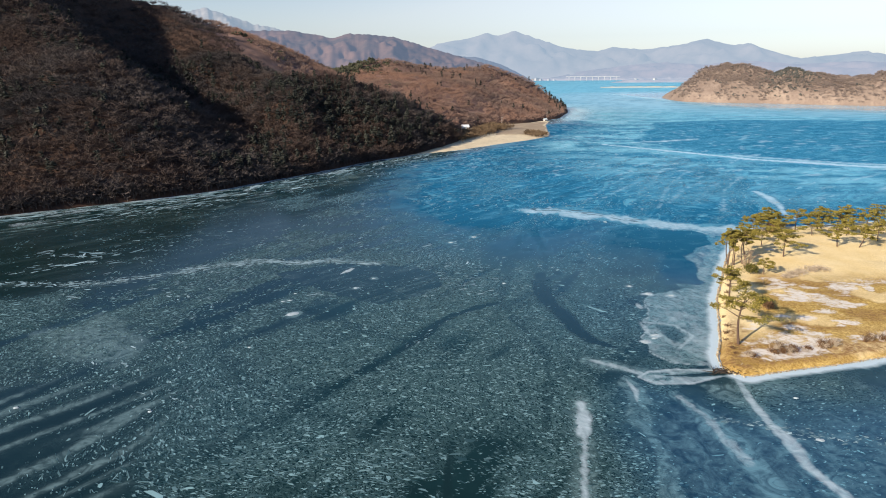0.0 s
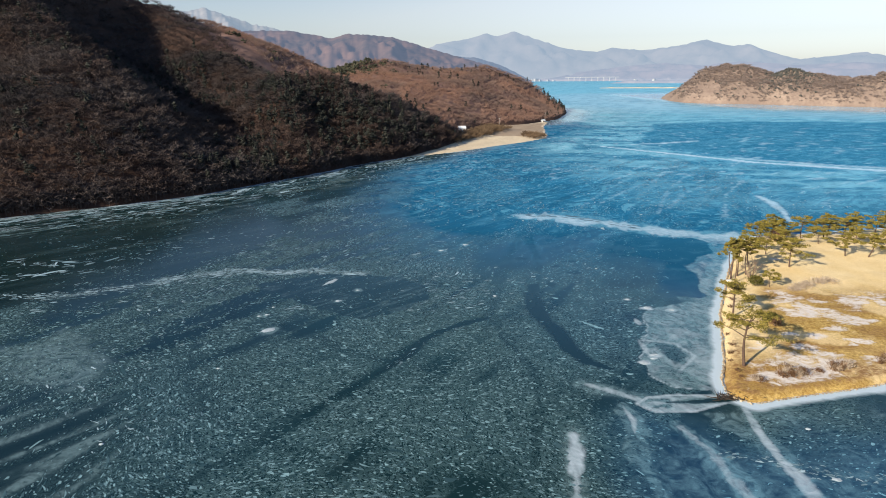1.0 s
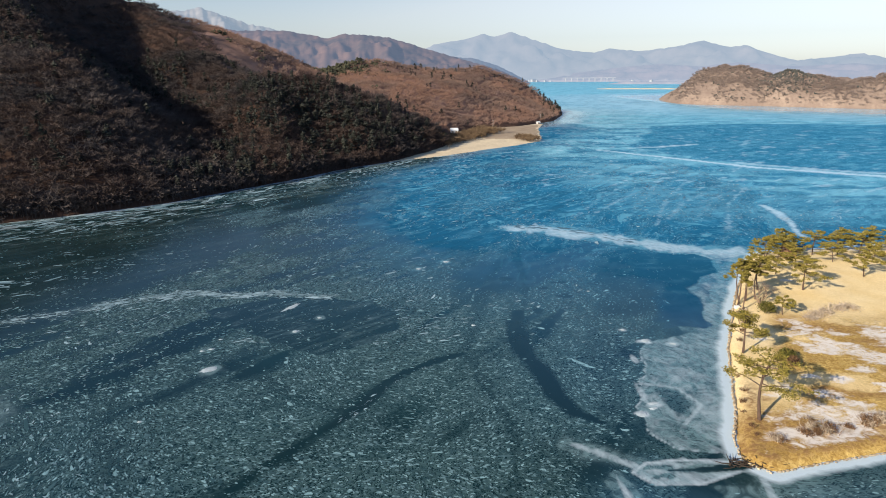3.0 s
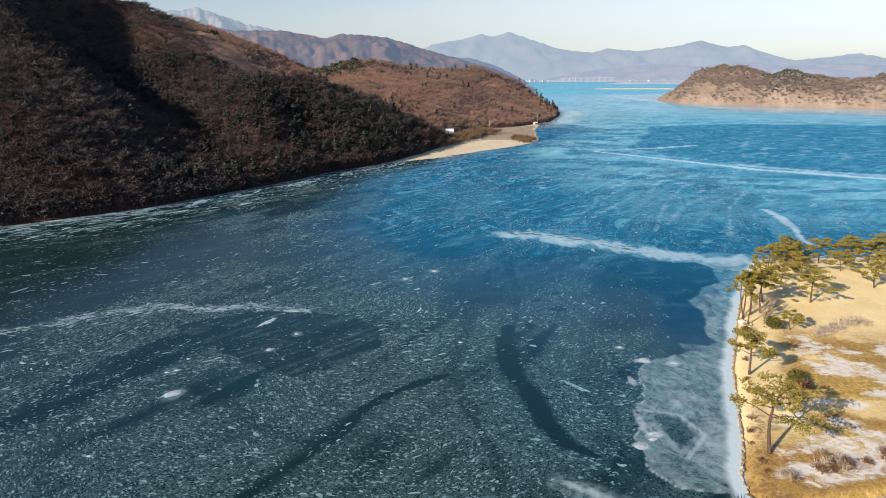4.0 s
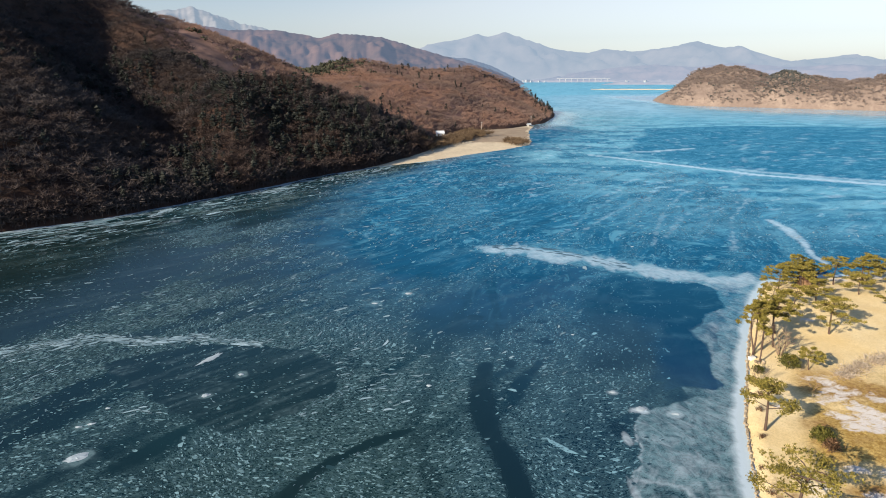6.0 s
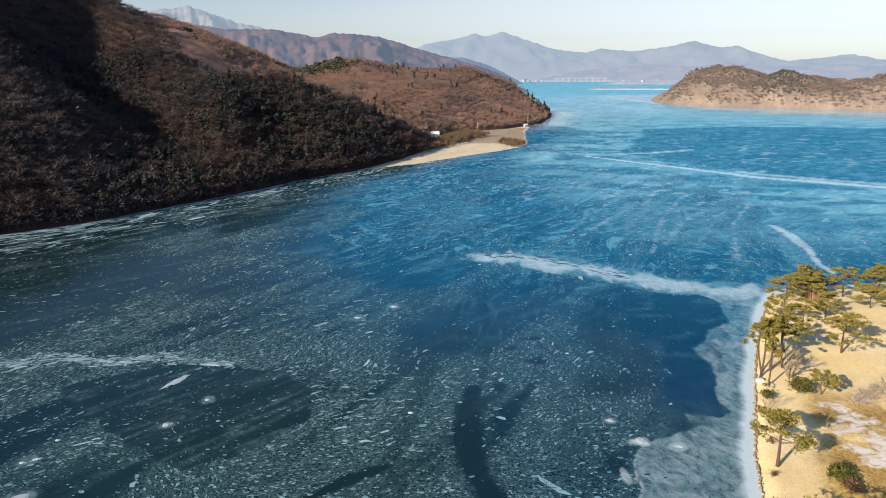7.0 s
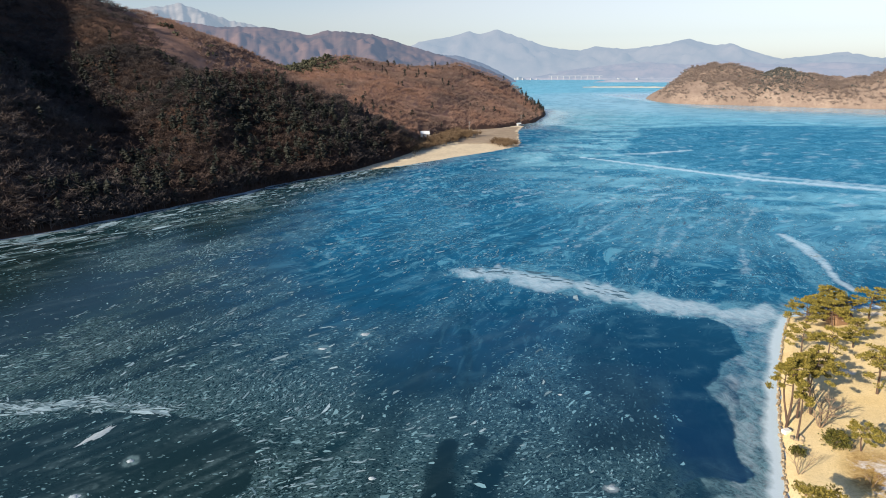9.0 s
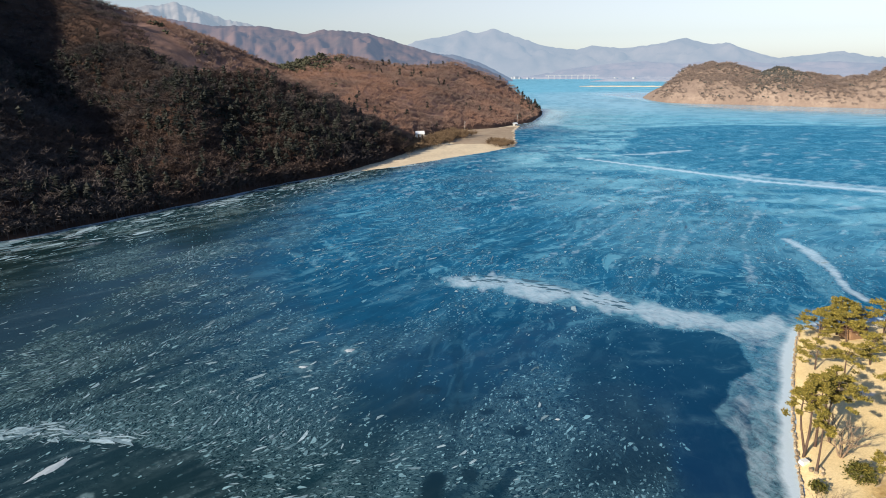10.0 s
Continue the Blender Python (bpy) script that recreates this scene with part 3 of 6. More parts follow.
def ice_state(x, y):
    hill = -depth_in(x, y, HILL_SHORE)
    point = -depth_in(x, y, POINT)
    frost = np.zeros(x.shape)
    clear = np.zeros(x.shape)
    milk = np.zeros(x.shape)

    def f(v):
        np.maximum(frost, v, out=frost)

    def c(v):
        np.maximum(clear, v, out=clear)

    def m(v):
        np.maximum(milk, v, out=milk)

    # trampled and drifted white lanes
    lane = [(28.5, 176), (36, 175.5), (46, 169.5), (54, 162.5), (62, 156.8), (70, 153), (80, 151)]
    f(streak(x, y, lane, [5.0, 6.5, 6.2, 5.0, 4.2, 5.0, 6.0], 0.52, 0.8, 51))
    m(streak(x, y, lane, [5.0, 8.0, 8.0, 7.0, 6.0, 7.0, 8.0], 1.0, 0.5, 96))
    f(streak(x, y, [(60, 157), (70, 150), (79, 145)], [3, 6, 5], 0.25, 0.4, 52))
    f(streak(x, y, [(96, 352), (128, 312), (149, 284), (180, 262), (240, 235)], [2.2, 3.0, 3.2, 3.6, 3.6], 0.85, 0.2, 53))
    f(streak(x, y, [(117, 361), (135, 365), (160, 377)], 3.2, 0.7, 0.4, 54))
    f(streak(x, y, [(150, 296), (185, 268), (240, 246)], 4.5, 0.5, 0.4, 55))
    m(streak(x, y, [(90, 358), (128, 312), (149, 284), (180, 262), (240, 235)], [6, 8, 9, 10, 10], 0.9, 0.6, 197))
    f(streak(x, y, [(165, 279), (190, 252), (240, 222)], 3.0, 0.5, 0.4, 97))
    f(streak(x, y, [(110.0, 204.0), (109.0, 194.0), (107.0, 186.0), (105.0, 179.0), (101.0, 170.0), (100.0, 163.0)], [1.5, 2.2, 2.2, 1.4, 1.0, 1.3], 0.62, 0.3, 56))
    m(streak(x, y, [(104, 190), (100, 176), (94, 162)], 3.5, 0.7, 0.4, 57))
    for k in range(7):
        wide, jut = 6.5 + 0.8 * math.sin(3.1 * k), 6 * math.sin(1.7 * k)
        line = [(47 + wide * k, 190 - 2 * k + jut), (62 + wide * k, 218 - 2 * k), (82 + 7.0 * k, 248 - 2 * k - jut)]
        f(streak(x, y, line, 0.8, 0.20 + 0.07 * math.sin(2.3 * k), 1.6, 170 + k))
        m(streak(x, y, line, 1.8, 0.40, 1.4, 180 + k))
    # lanes south of the point
    f(streak(x, y, [(17.3, 65.8), (16.9, 62.5), (16.2, 59.5)], [0.9, 1.1, 0.9], 0.62, 0.6, 58))
    f(streak(x, y, [(16.6, 61), (15.2, 55), (13.6, 48), (11, 36)], [0.6, 0.5, 0.55, 0.6], 0.5, 0.25, 98))
    m(streak(x, y, [(17.5, 67), (15.2, 55), (13.6, 48), (11, 36)], [2.2, 2.4, 2.2, 2.0], 0.55, 0.3, 99))
    f(streak(x, y, [(40.0, 72.3), (38.9, 66), (38.7, 61), (39.0, 57), (38.4, 53), (39.5, 48), (42, 38)], [0.7, 0.75, 0.85, 1.2, 0.85, 0.85, 0.85], 0.50, 0.25, 59))
    m(streak(x, y, [(40.0, 72.3), (38.9, 66), (38.7, 61), (39.0, 57), (38.4, 53), (39.5, 48), (42, 38)], 2.4, 0.8, 0.5, 200))
    m(streak(x, y, [(25.0, 72.3), (25.1, 68.8), (23.6, 62), (24.0, 55), (21.5, 46)], [1.6, 1.8, 2.0, 2.0, 1.6], 0.75, 0.5, 61))
    f(streak(x, y, [(24.8, 72.3), (25.2, 69), (24.6, 66.5)], [0.4, 0.5, 0.3], 0.45, 0.6, 62))
    m(streak(x, y, [(30.0, 68), (31.9, 62.6), (32.2, 57.9), (32.6, 54), (33, 48)], [1.2, 1.8, 2.2, 2.2, 1.6], 0.9, 0.5, 63))
    f(streak(x, y, [(30.2, 67.4), (31.7, 62.8), (32.0, 58), (32.4, 54)], [0.6, 0.8, 1.2, 0.9], 0.30, 0.6, 64))
    m(patch(x, y, [(33.5, 71), (38.5, 71), (39, 64), (36, 64), (34, 67)], 1.5, 0.9, 0.8, 167))
    # lens of grey ice off the corner of the point, with dark water in it
    lens = depth_in(x, y, [(26.8, 72.6), (28.6, 74.2), (32.8, 74.7), (37.7, 74.3), (39.6, 73.4), (33.4, 70.8), (28.5, 70.8)])
    m(smooth(-0.2, 0.4, lens))
    f(0.42 * smooth(-0.1, 0.4, lens) * smooth(0.30, 0.50, fbm(x / 2.5, y / 0.8, 209)))
    f(0.65 * (1 - smooth(0.06, 0.46, np.abs(lens + 0.25 * (fbm(x / 2, y / 2, 168) - 0.5)))))
    f(streak(x, y, [(21.7, 77.7), (24.9, 75.4), (27.3, 73.7)], [0.7, 0.9, 0.7], 0.42, 0.5, 65))
    m(streak(x, y, [(21, 78), (24.9, 75.4), (28, 74)], 2.4, 0.6, 0.5, 169))
    water = streak(x, y, [(30.7, 72.9), (34.3, 73.0), (37.5, 73.3), (40.2, 74.0)], [0.35, 0.6, 0.8, 1.1], 1.0, 0.3, 180)
    c(water)
    # grey-white shore ice along the point
    rag = (fbm(x / 4, y / 4, 66) - 0.5) * 2.0
    west = smooth(76, 80, y) * smooth(100, 84, x)
    f(1.25 * (1 - smooth(0.5, 2.4 + 0.3 * west, point + 0.5 * rag)) * (point > -2))
    m((1 - smooth(1.0, 3.0 + 4.5 * west, point + rag)) * 0.9)
    m(0.75 * smooth(76, 66, y) * (1 - smooth(3, 9, point + 3 * rag)))
    m(west * smooth(146, 138, y) * 0.9 * (1 - smooth(4.5, 5.5, point + (fbm(x / 5, y / 5, 67) - 0.5) * 8)))
    f(west * 0.17 * (1 - smooth(5, 6.5, point + (fbm(x / 5, y / 5, 167) - 0.5) * 7)))
    bay = patch(x, y, [(37.8, 104.6), (42.8, 106), (54.2, 108.6), (46, 92), (40.5, 76), (32.2, 76), (30.8, 79.5), (30.9, 82.4), (33.1, 91.7), (35.8, 97.2)], 0.6, 1.0, 1.1, 69)
    m(bay)
    f(0.16 * bay)
    f(0.5 * (1 - smooth(0.08, 0.45, np.abs(bay - 0.5))) * smooth(39, 36, x))
    f(0.26 * bay * smooth(0.40, 0.60, fbm(x / 5, y / 5, 70)))
    for sx, sy, rx, ry, k in ((38.8, 104.4, 1.5, 1.2, 0.8), (36.5, 108.8, 1.0, 1.0, 0.5), (31.4, 83.8, 1.1, 1.0, 0.75), (33.6, 85.8, 1.2, 0.7, 0.55), (42.8, 103.4, 1.5, 1.5, 0.45), (35.2, 98.5, 0.8, 1.8, 0.5), (46.5, 91.5, 1.2, 0.7, 0.5), (33.0, 89, 0.6, 3.5, 0.45)):
        f(k * (1 - smooth(0.45, 1.0, np.hypot((x - sx) / rx, (y - sy) / ry) + 0.8 * (fbm(x / 1.2, y / 1.2, 181) - 0.5))))
    dark_bay = patch(x, y, [(34.6, 90.4), (38.3, 89.4), (39.0, 85.6), (35.4, 82.4), (34.8, 86)], 0.6, 0.75, 0.6, 182)
    milk *= 1 - dark_bay
    frost *= 1 - 0.8 * dark_bay
    f(streak(x, y, [(34.0, 91.2), (38.2, 90.0), (39.6, 85.6), (36, 81.6)], 0.35, 0.45, 0.3, 183))
    milk *= 1 - water
    frost *= 1 - water
    # white edge under the wooded hill
    edge = 1 - smooth(0.6, 2.6, hill + (fbm(x / 9, y / 9, 71) - 0.5) * 6)
    f(0.68 * edge)
    m(0.9 * (1 - smooth(1.5, 5.0, hill + (fbm(x / 10, y / 10, 172) - 0.5) * 8)))
    along, across = (x * 0.75 + y * 0.66), (y * 0.75 - x * 0.66)
    m(0.7 * smooth(0.54, 0.66, fbm(along / 10, across / 1.5, 72)) * (1 - smooth(10, 55, hill)))
    f(0.34 * smooth(0.58, 0.72, fbm(along / 9, across / 1.8, 73)) * (1 - smooth(8, 45, hill)))
    # white scatter round the pool's rim and west of it
    m(streak(x, y, [(-95, 113), (-70, 113), (-58, 119), (-50, 124.5), (-42, 128), (-33, 126), (-25, 127), (-14, 125)], [2.2, 2.2, 3.2, 3.0, 2.6, 2.2, 2.0, 0.8], 0.35, 0.8, 74))
    pool = patch(x, y, [(-36, 119), (-29, 122.6), (-24.4, 125.6), (-14.6, 124.2), (-6.1, 122.3), (0, 115.3), (-0.4, 109.5), (-6, 103), (-12, 100), (-18, 104), (-27, 110)], 0.5, 1.0, 1.3, 76)
    c(pool * (0.86 + 0.10 * smooth(0.4, 0.6, fbm(along / 9, across / 2.0, 184))))
    m(0.34 * pool * smooth(0.48, 0.62, fbm(along / 6, across / 0.9, 199)))
    # dark water west of the scatter
    c(0.90 * patch(x, y, [(-135, 78), (-74.8, 101.5), (-62.2, 105.4), (-55, 113), (-50.7, 121), (-43.3, 131.3), (-36.7, 146), (-39.3, 168), (-56, 200), (-70, 225), (-140, 165)], 9.0, 1.0, 5.0, 75))
    # cracks and clear lanes
    c(streak(x, y, [(-7, 81), (-3, 86.8), (-0.6, 92.2), (2.5, 95.7), (6.1, 98.6), (10, 100.6)], [0.6, 1.2, 1.4, 1.5, 1.5, 0.9], 1.0, 0.30, 77))
    c(streak(x, y, [(20.6, 117), (19.2, 112), (19, 104), (20.3, 96.6), (21.6, 89), (23.0, 84.5), (26, 82)], [1.4, 2.6, 2.5, 2.5, 2.2, 1.8, 0.8], 1.0, 0.3, 78))
    c(streak(x, y, [(10, 100), (12, 110), (15, 125), (20, 145), (26, 165)], [1.2, 1.8, 2.2, 2.4, 3.0], 0.58, 0.7, 79))
    c(streak(x, y, [(10.5, 100), (13, 90), (15, 80), (14, 70), (12, 60)], [1.2, 1.4, 1.2, 1.0, 0.8], 0.6, 0.8, 80))
    c(streak(x, y, [(24, 168), (24.5, 150), (24, 135), (22, 120)], [2.2, 1.9, 1.5, 1.4], 0.6, 0.7, 81))
    c(streak(x, y, [(-30, 117), (-36, 108), (-38, 95.5), (-34, 82), (-27.4, 71.7), (-19, 66), (-9, 60), (1, 58), (11, 56.8)], [3.0, 4.2, 2.8, 2.2, 1.9, 1.7, 1.5, 1.5, 1.3], 0.50, 0.8, 82))
    c(streak(x, y, [(-26, 99), (-18, 93), (-11, 88), (-5, 84)], 1.8, 0.55, 0.5, 83))
    c(streak(x, y, [(0.8, 57.5), (0.3, 52), (-0.2, 44)], 0.6, 0.9, 0.3, 185))
    for sx, sy, rx, ry in ((30.3, 124.6, 2.2, 1.6), (20.0, 134.6, 2.0, 1.5), (34.7, 100.6, 1.6, 2.4), (27, 129, 1.6, 1.2), (30.7, 132.2, 2.4, 1.0), (24, 117, 1.2, 1.6)):
        c(0.85 * (1 - smooth(0.5, 1.0, np.hypot((x - sx) / rx, (y - sy) / ry) + 0.8 * (fbm(x / 1.5, y / 1.5, 186) - 0.5))))
    bay_water = [(41, 147), (45.5, 153), (54, 155), (61, 151), (66, 151.2), (68, 147.5), (66, 141), (65.2, 137.6), (60.3, 134.6), (58.6, 131.6), (55.0, 128.2), (54.6, 126), (55.2, 122.6), (54.2, 119), (51.6, 113.2), (52.2, 110.4), (50.2, 108.6), (48.0, 110.0), (45.8, 110.0), (42, 107.8), (38.5, 110.8), (40.5, 124), (39, 136)]
    east = depth_in(x, y, bay_water) + 0.9 * (fbm(x / 1.6, y / 1.6, 84, 3) - 0.5)
    bay_clear = np.where(x > 44, smooth(-0.15, 0.25, east), inside(x, y, bay_water)) * smooth(37, 52, x + 12 * (fbm(x / 6, y / 6, 201) - 0.5))
    bay_clear = np.maximum(bay_clear * smooth(157, 150, y + 4 * (fbm(x / 4, y / 4, 202) - 0.5)), 0)
    milk *= 1 - bay_clear * smooth(44, 50, x)
    frost *= 1 - bay_clear * smooth(44, 50, x)
    c(0.97 * bay_clear)
    # a pale rim and a band of grey-green ice follow the edge of the clear bay
    rim = smooth(-4.5, -0.3, east) * (1 - smooth(-0.3, 0.1, east)) * (x > 46) * (y < 150)
    m(0.55 * rim)
    m(0.30 * bay_clear * smooth(0.56, 0.72, fbm(x / 5, y / 3, 208)))
    c(0.45 * smooth(0.54, 0.66, fbm(along / 16, across / 5, 85)) * (1 - smooth(240, 300, y)))
    c(0.48 * patch(x, y, [(24, 84), (31, 80), (33, 92), (36, 98), (38, 110), (30, 113), (27, 100)], 3.0, 1.0, 3.0, 188))
    south = patch(x, y, [(21, 80), (33, 76.5), (41, 71), (64, 76), (64, 30), (12, 30), (14, 60)], 15.0, 1.0, 3.0, 189)
    c(0.72 * south)
    m(0.42 * south)
    # long soft bands of blown frost in the south-west
    ridge = (0.8 * x - 0.6 * y) * 1.5 + 9.0 * fbm(along / 30, across / 5, 86, 3)
    zone = smooth(-24, -40, x) * smooth(82, 66, y) * smooth(22, 30, y)
    m(0.62 * (0.5 + 0.5 * np.sin(ridge)) ** 2 * zone)
    c(0.7 * zone)
    m(0.7 * patch(x, y, [(-62, 100), (-52, 96), (-42, 84), (-44, 72), (-56, 76), (-70, 88)], 6, 1.0, 3.0, 187))
    # drifts along the open reach
    drift = smooth(0.54, 0.72, fbm(along / 14, across / 2.2, 87))
    m(0.34 * drift * smooth(60, 180, y) * smooth(14, 40, point))
    for sx, sy, k in ((-26.4, 96.0, 2.6), (-29.4, 102.4, 1.6), (-14.3, 114.8, 1.5), (-17.2, 109.2, 1.2), (-54.4, 66.2, 1.6), (8.0, 146.5, 2.0), (2.0, 141.5, 2.2)):
        m(0.8 * (1 - smooth(0.3, 1.0, np.hypot(x - sx, y - sy) / k + 0.5 * (fbm(x, y, 190) - 0.5))))
    # broad reaches of smooth blue ice with few crumbs in them
    smooth_ice = np.maximum(patch(x, y, DEEP_BLUE, 9.0, 1.0, 5.0, 205), patch(x, y, SMOOTH_BLUE, 12.0, 1.0, 6.0, 206))
    c(0.45 * patch(x, y, DEEP_BLUE, 9.0, 1.0, 5.0, 205))
    c(0.86 * patch(x, y, BAY_LEE, 7.0, 1.0, 7.0, 207))
    # long soft lanes, dark and bare, that follow the drift
    for k in range(9):
        c(streak(x, y, [(-62 + 9 * k, 118 + 3 * k), (-46 + 9 * k, 148 + 3 * k), (-26 + 9 * k, 182 + 3 * k)], 1.5, 0.55, 1.1, 230 + k))
    # how many crumbs are frozen in
    flake = 0.58 + 1.5 * (fbm(x / 16, y / 16, 88) - 0.5) + 1.9 * (fbm((0.55 * x + 0.84 * y) / 26, (0.84 * x - 0.55 * y) / 3.4, 194) - 0.5)
    flake = flake + 0.25 * np.exp(-((x - 4) / 30) ** 2 - ((y - 84) / 34) ** 2)
    flake = flake + 0.30 * np.exp(-((x + 8) / 42) ** 2 - ((y - 125) / 26) ** 2)
    flake = flake - 0.5 * (1 - smooth(6, 50, hill)) - 0.10 * smooth(150, 190, y)
    flake = np.clip(flake - 0.75 * smooth_ice, 0, 1)
    # clear blue ice in the middle reach, blued further for reflected sky; grey ice to the west and south
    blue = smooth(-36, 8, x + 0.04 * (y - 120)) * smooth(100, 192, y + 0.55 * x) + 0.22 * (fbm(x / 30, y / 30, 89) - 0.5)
    # blue fades below the hill, painting in its dark reflection
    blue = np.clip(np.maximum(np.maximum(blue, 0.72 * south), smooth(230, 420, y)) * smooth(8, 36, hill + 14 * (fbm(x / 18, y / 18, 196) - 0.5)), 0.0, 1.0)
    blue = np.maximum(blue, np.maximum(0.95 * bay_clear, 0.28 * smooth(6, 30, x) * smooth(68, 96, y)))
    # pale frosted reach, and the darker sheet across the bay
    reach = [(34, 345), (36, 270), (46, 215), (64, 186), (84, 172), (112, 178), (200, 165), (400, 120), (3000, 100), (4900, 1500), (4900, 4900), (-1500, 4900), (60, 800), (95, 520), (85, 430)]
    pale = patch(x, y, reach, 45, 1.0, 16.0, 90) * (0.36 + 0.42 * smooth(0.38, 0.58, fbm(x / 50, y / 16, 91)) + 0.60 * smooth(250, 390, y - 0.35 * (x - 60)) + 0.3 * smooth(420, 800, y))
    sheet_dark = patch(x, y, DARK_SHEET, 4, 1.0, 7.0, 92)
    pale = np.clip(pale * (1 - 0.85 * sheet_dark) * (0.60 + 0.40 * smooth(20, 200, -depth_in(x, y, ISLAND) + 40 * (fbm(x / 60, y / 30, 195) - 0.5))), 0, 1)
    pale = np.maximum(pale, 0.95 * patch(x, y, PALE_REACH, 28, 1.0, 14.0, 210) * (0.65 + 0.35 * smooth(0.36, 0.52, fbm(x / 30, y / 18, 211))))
    # the farthest ice is paled throughout, as painted distance haze
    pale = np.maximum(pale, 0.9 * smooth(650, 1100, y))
    c(0.5 * sheet_dark)
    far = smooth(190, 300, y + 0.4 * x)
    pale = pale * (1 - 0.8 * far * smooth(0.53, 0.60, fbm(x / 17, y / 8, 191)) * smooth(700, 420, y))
    m(0.6 * far * smooth(0.58, 0.66, fbm(along / 16, across / 2.6, 192)) * smooth(800, 500, y))
    f(0.36 * far * smooth(0.66, 0.72, fbm(along / 9, across / 2.2, 193)) * smooth(600, 400, y))
    return frost, clear, flake, blue, pale, np.clip(milk, 0, 1)


def build_ice():
    xs = stretch(np.concatenate([np.arange(-120, -44, 1.0), np.arange(-44, 24, 0.5), np.arange(24, 70, 0.3), np.arange(70, 119, 1.0)]), 1.0, -4800, 4800, 1.04)
    ys = stretch(np.concatenate([np.arange(30, 44, 1.0), np.arange(44, 70, 0.5), np.arange(70, 126, 0.33), np.arange(126, 156, 0.5), np.arange(156, 216, 1.0)]), 1.0, -1500, 4850, 1.022)
    gx, gy = np.meshgrid(xs, ys)
    x, y = gx.ravel(), gy.ravel()
    frost, clear, flake, blue, pale, milk = ice_state(x, y)
    turn = 0.5 + 1.6 * (fbm(x / 45, y / 45, 93, 2) - 0.5)
    wx = x + 26 * (fbm(x / 38, y / 38, 94, 2) - 0.5)
    wy = y + 26 * (fbm(x / 38, y / 38, 95, 2) - 0.5)
    uv = np.stack([wx * 0.82 + wy * 0.35, wy * 0.90 - wx * 0.30, turn], 1)
    ny, nx = gx.shape
    idx = np.arange(nx * ny).reshape(ny, nx)
    quads = np.stack([idx[:-1, :-1], idx[:-1, 1:], idx[1:, 1:], idx[1:, :-1]], -1).reshape(-1, 4)
    bay_sheet = patch(x, y, DARK_SHEET, 4, 1.0, 7.0, 92)
    calm = np.maximum(0.15 + 0.85 * smooth(80, 330, -depth_in(x, y, ISLAND)), bay_sheet)
    # gloss and sheen muted below the hill, in place of its dark reflection
    hill_dim = 1 - smooth(25, 130, -depth_in(x, y, HILL_SHORE) + 30 * (fbm(x / 30, y / 30, 198) - 0.5))
    polish = (1 - smooth(60, 190, -depth_in(x, y, ISLAND))) * smooth(330, 380, x) * smooth(640, 500, x - 0.2 * (y - 700)) * (1 - bay_sheet)
    me = mesh_np("frozen_lake", np.stack([x, y, 0 * x], 1), quads, ICE, {"frost": frost, "clear": clear, "flake": flake, "blue": blue, "pale": pale, "milk": milk, "hill_dim": hill_dim, "polish": polish, "sky_sheen": 0.012 + 0.15 * smooth(-45, 15, x) * (1 - hill_dim) + (0.11 + 0.09 * smooth(130, 200, y)) * blue * (1 - 0.50 * smooth(200, 420, y)) * calm * (1 - 0.75 * clear) + 0.20 * blue * clear * smooth(104, 120, y) * smooth(215, 165, y) + 0.07 * bay_sheet, "reach": smooth(95, 210, y + 0.4 * x) * calm * (0.12 + 0.88 * blue)}, {"ice_uv": uv})
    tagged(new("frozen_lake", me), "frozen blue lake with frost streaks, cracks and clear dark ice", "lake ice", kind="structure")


build_ice()


def plates(g, x, y, angle, half, thin, lift=0.012):
    """Vertices and faces of thin, bent, uneven plates lying on the ice."""
    n, k = len(x), 6
    a = np.arange(k) * 2 * math.pi / k
    rad = 1 + g.normal(0, 0.20, (n, k))
    px, py = np.cos(a)[None] * rad * half[:, None], np.sin(a)[None] * rad * (half * thin)[:, None]
    py = py + (g.normal(0, 0.45, n) * np.sqrt(thin) / half)[:, None] * px ** 2
    ca, sa = np.cos(angle)[:, None], np.sin(angle)[:, None]
    vx, vy = x[:, None] + px * ca - py * sa, y[:, None] + px * sa + py * ca
    vz = lift + 0.015 * g.uniform(0, 1, (n, 1)) + 0.004 * g.normal(0, 1, (n, k))
    fan = np.array([(0, 1, 2), (0, 2, 3), (0, 3, 4), (0, 4, 5)])
    return np.stack([vx, vy, vz], -1).reshape(-1, 3), (np.arange(n)[:, None, None] * k + fan[None]).reshape(-1, 3), k


def drift_angle(x, y):
    return -0.1 + 1.05 * smooth(98, 126, y) - 0.9 * smooth(-22, -40, x) * smooth(95, 80, y) + 2.6 * (fbm(x / 13, y / 13, 161, 3) - 0.5) * smooth(48, 66, y)


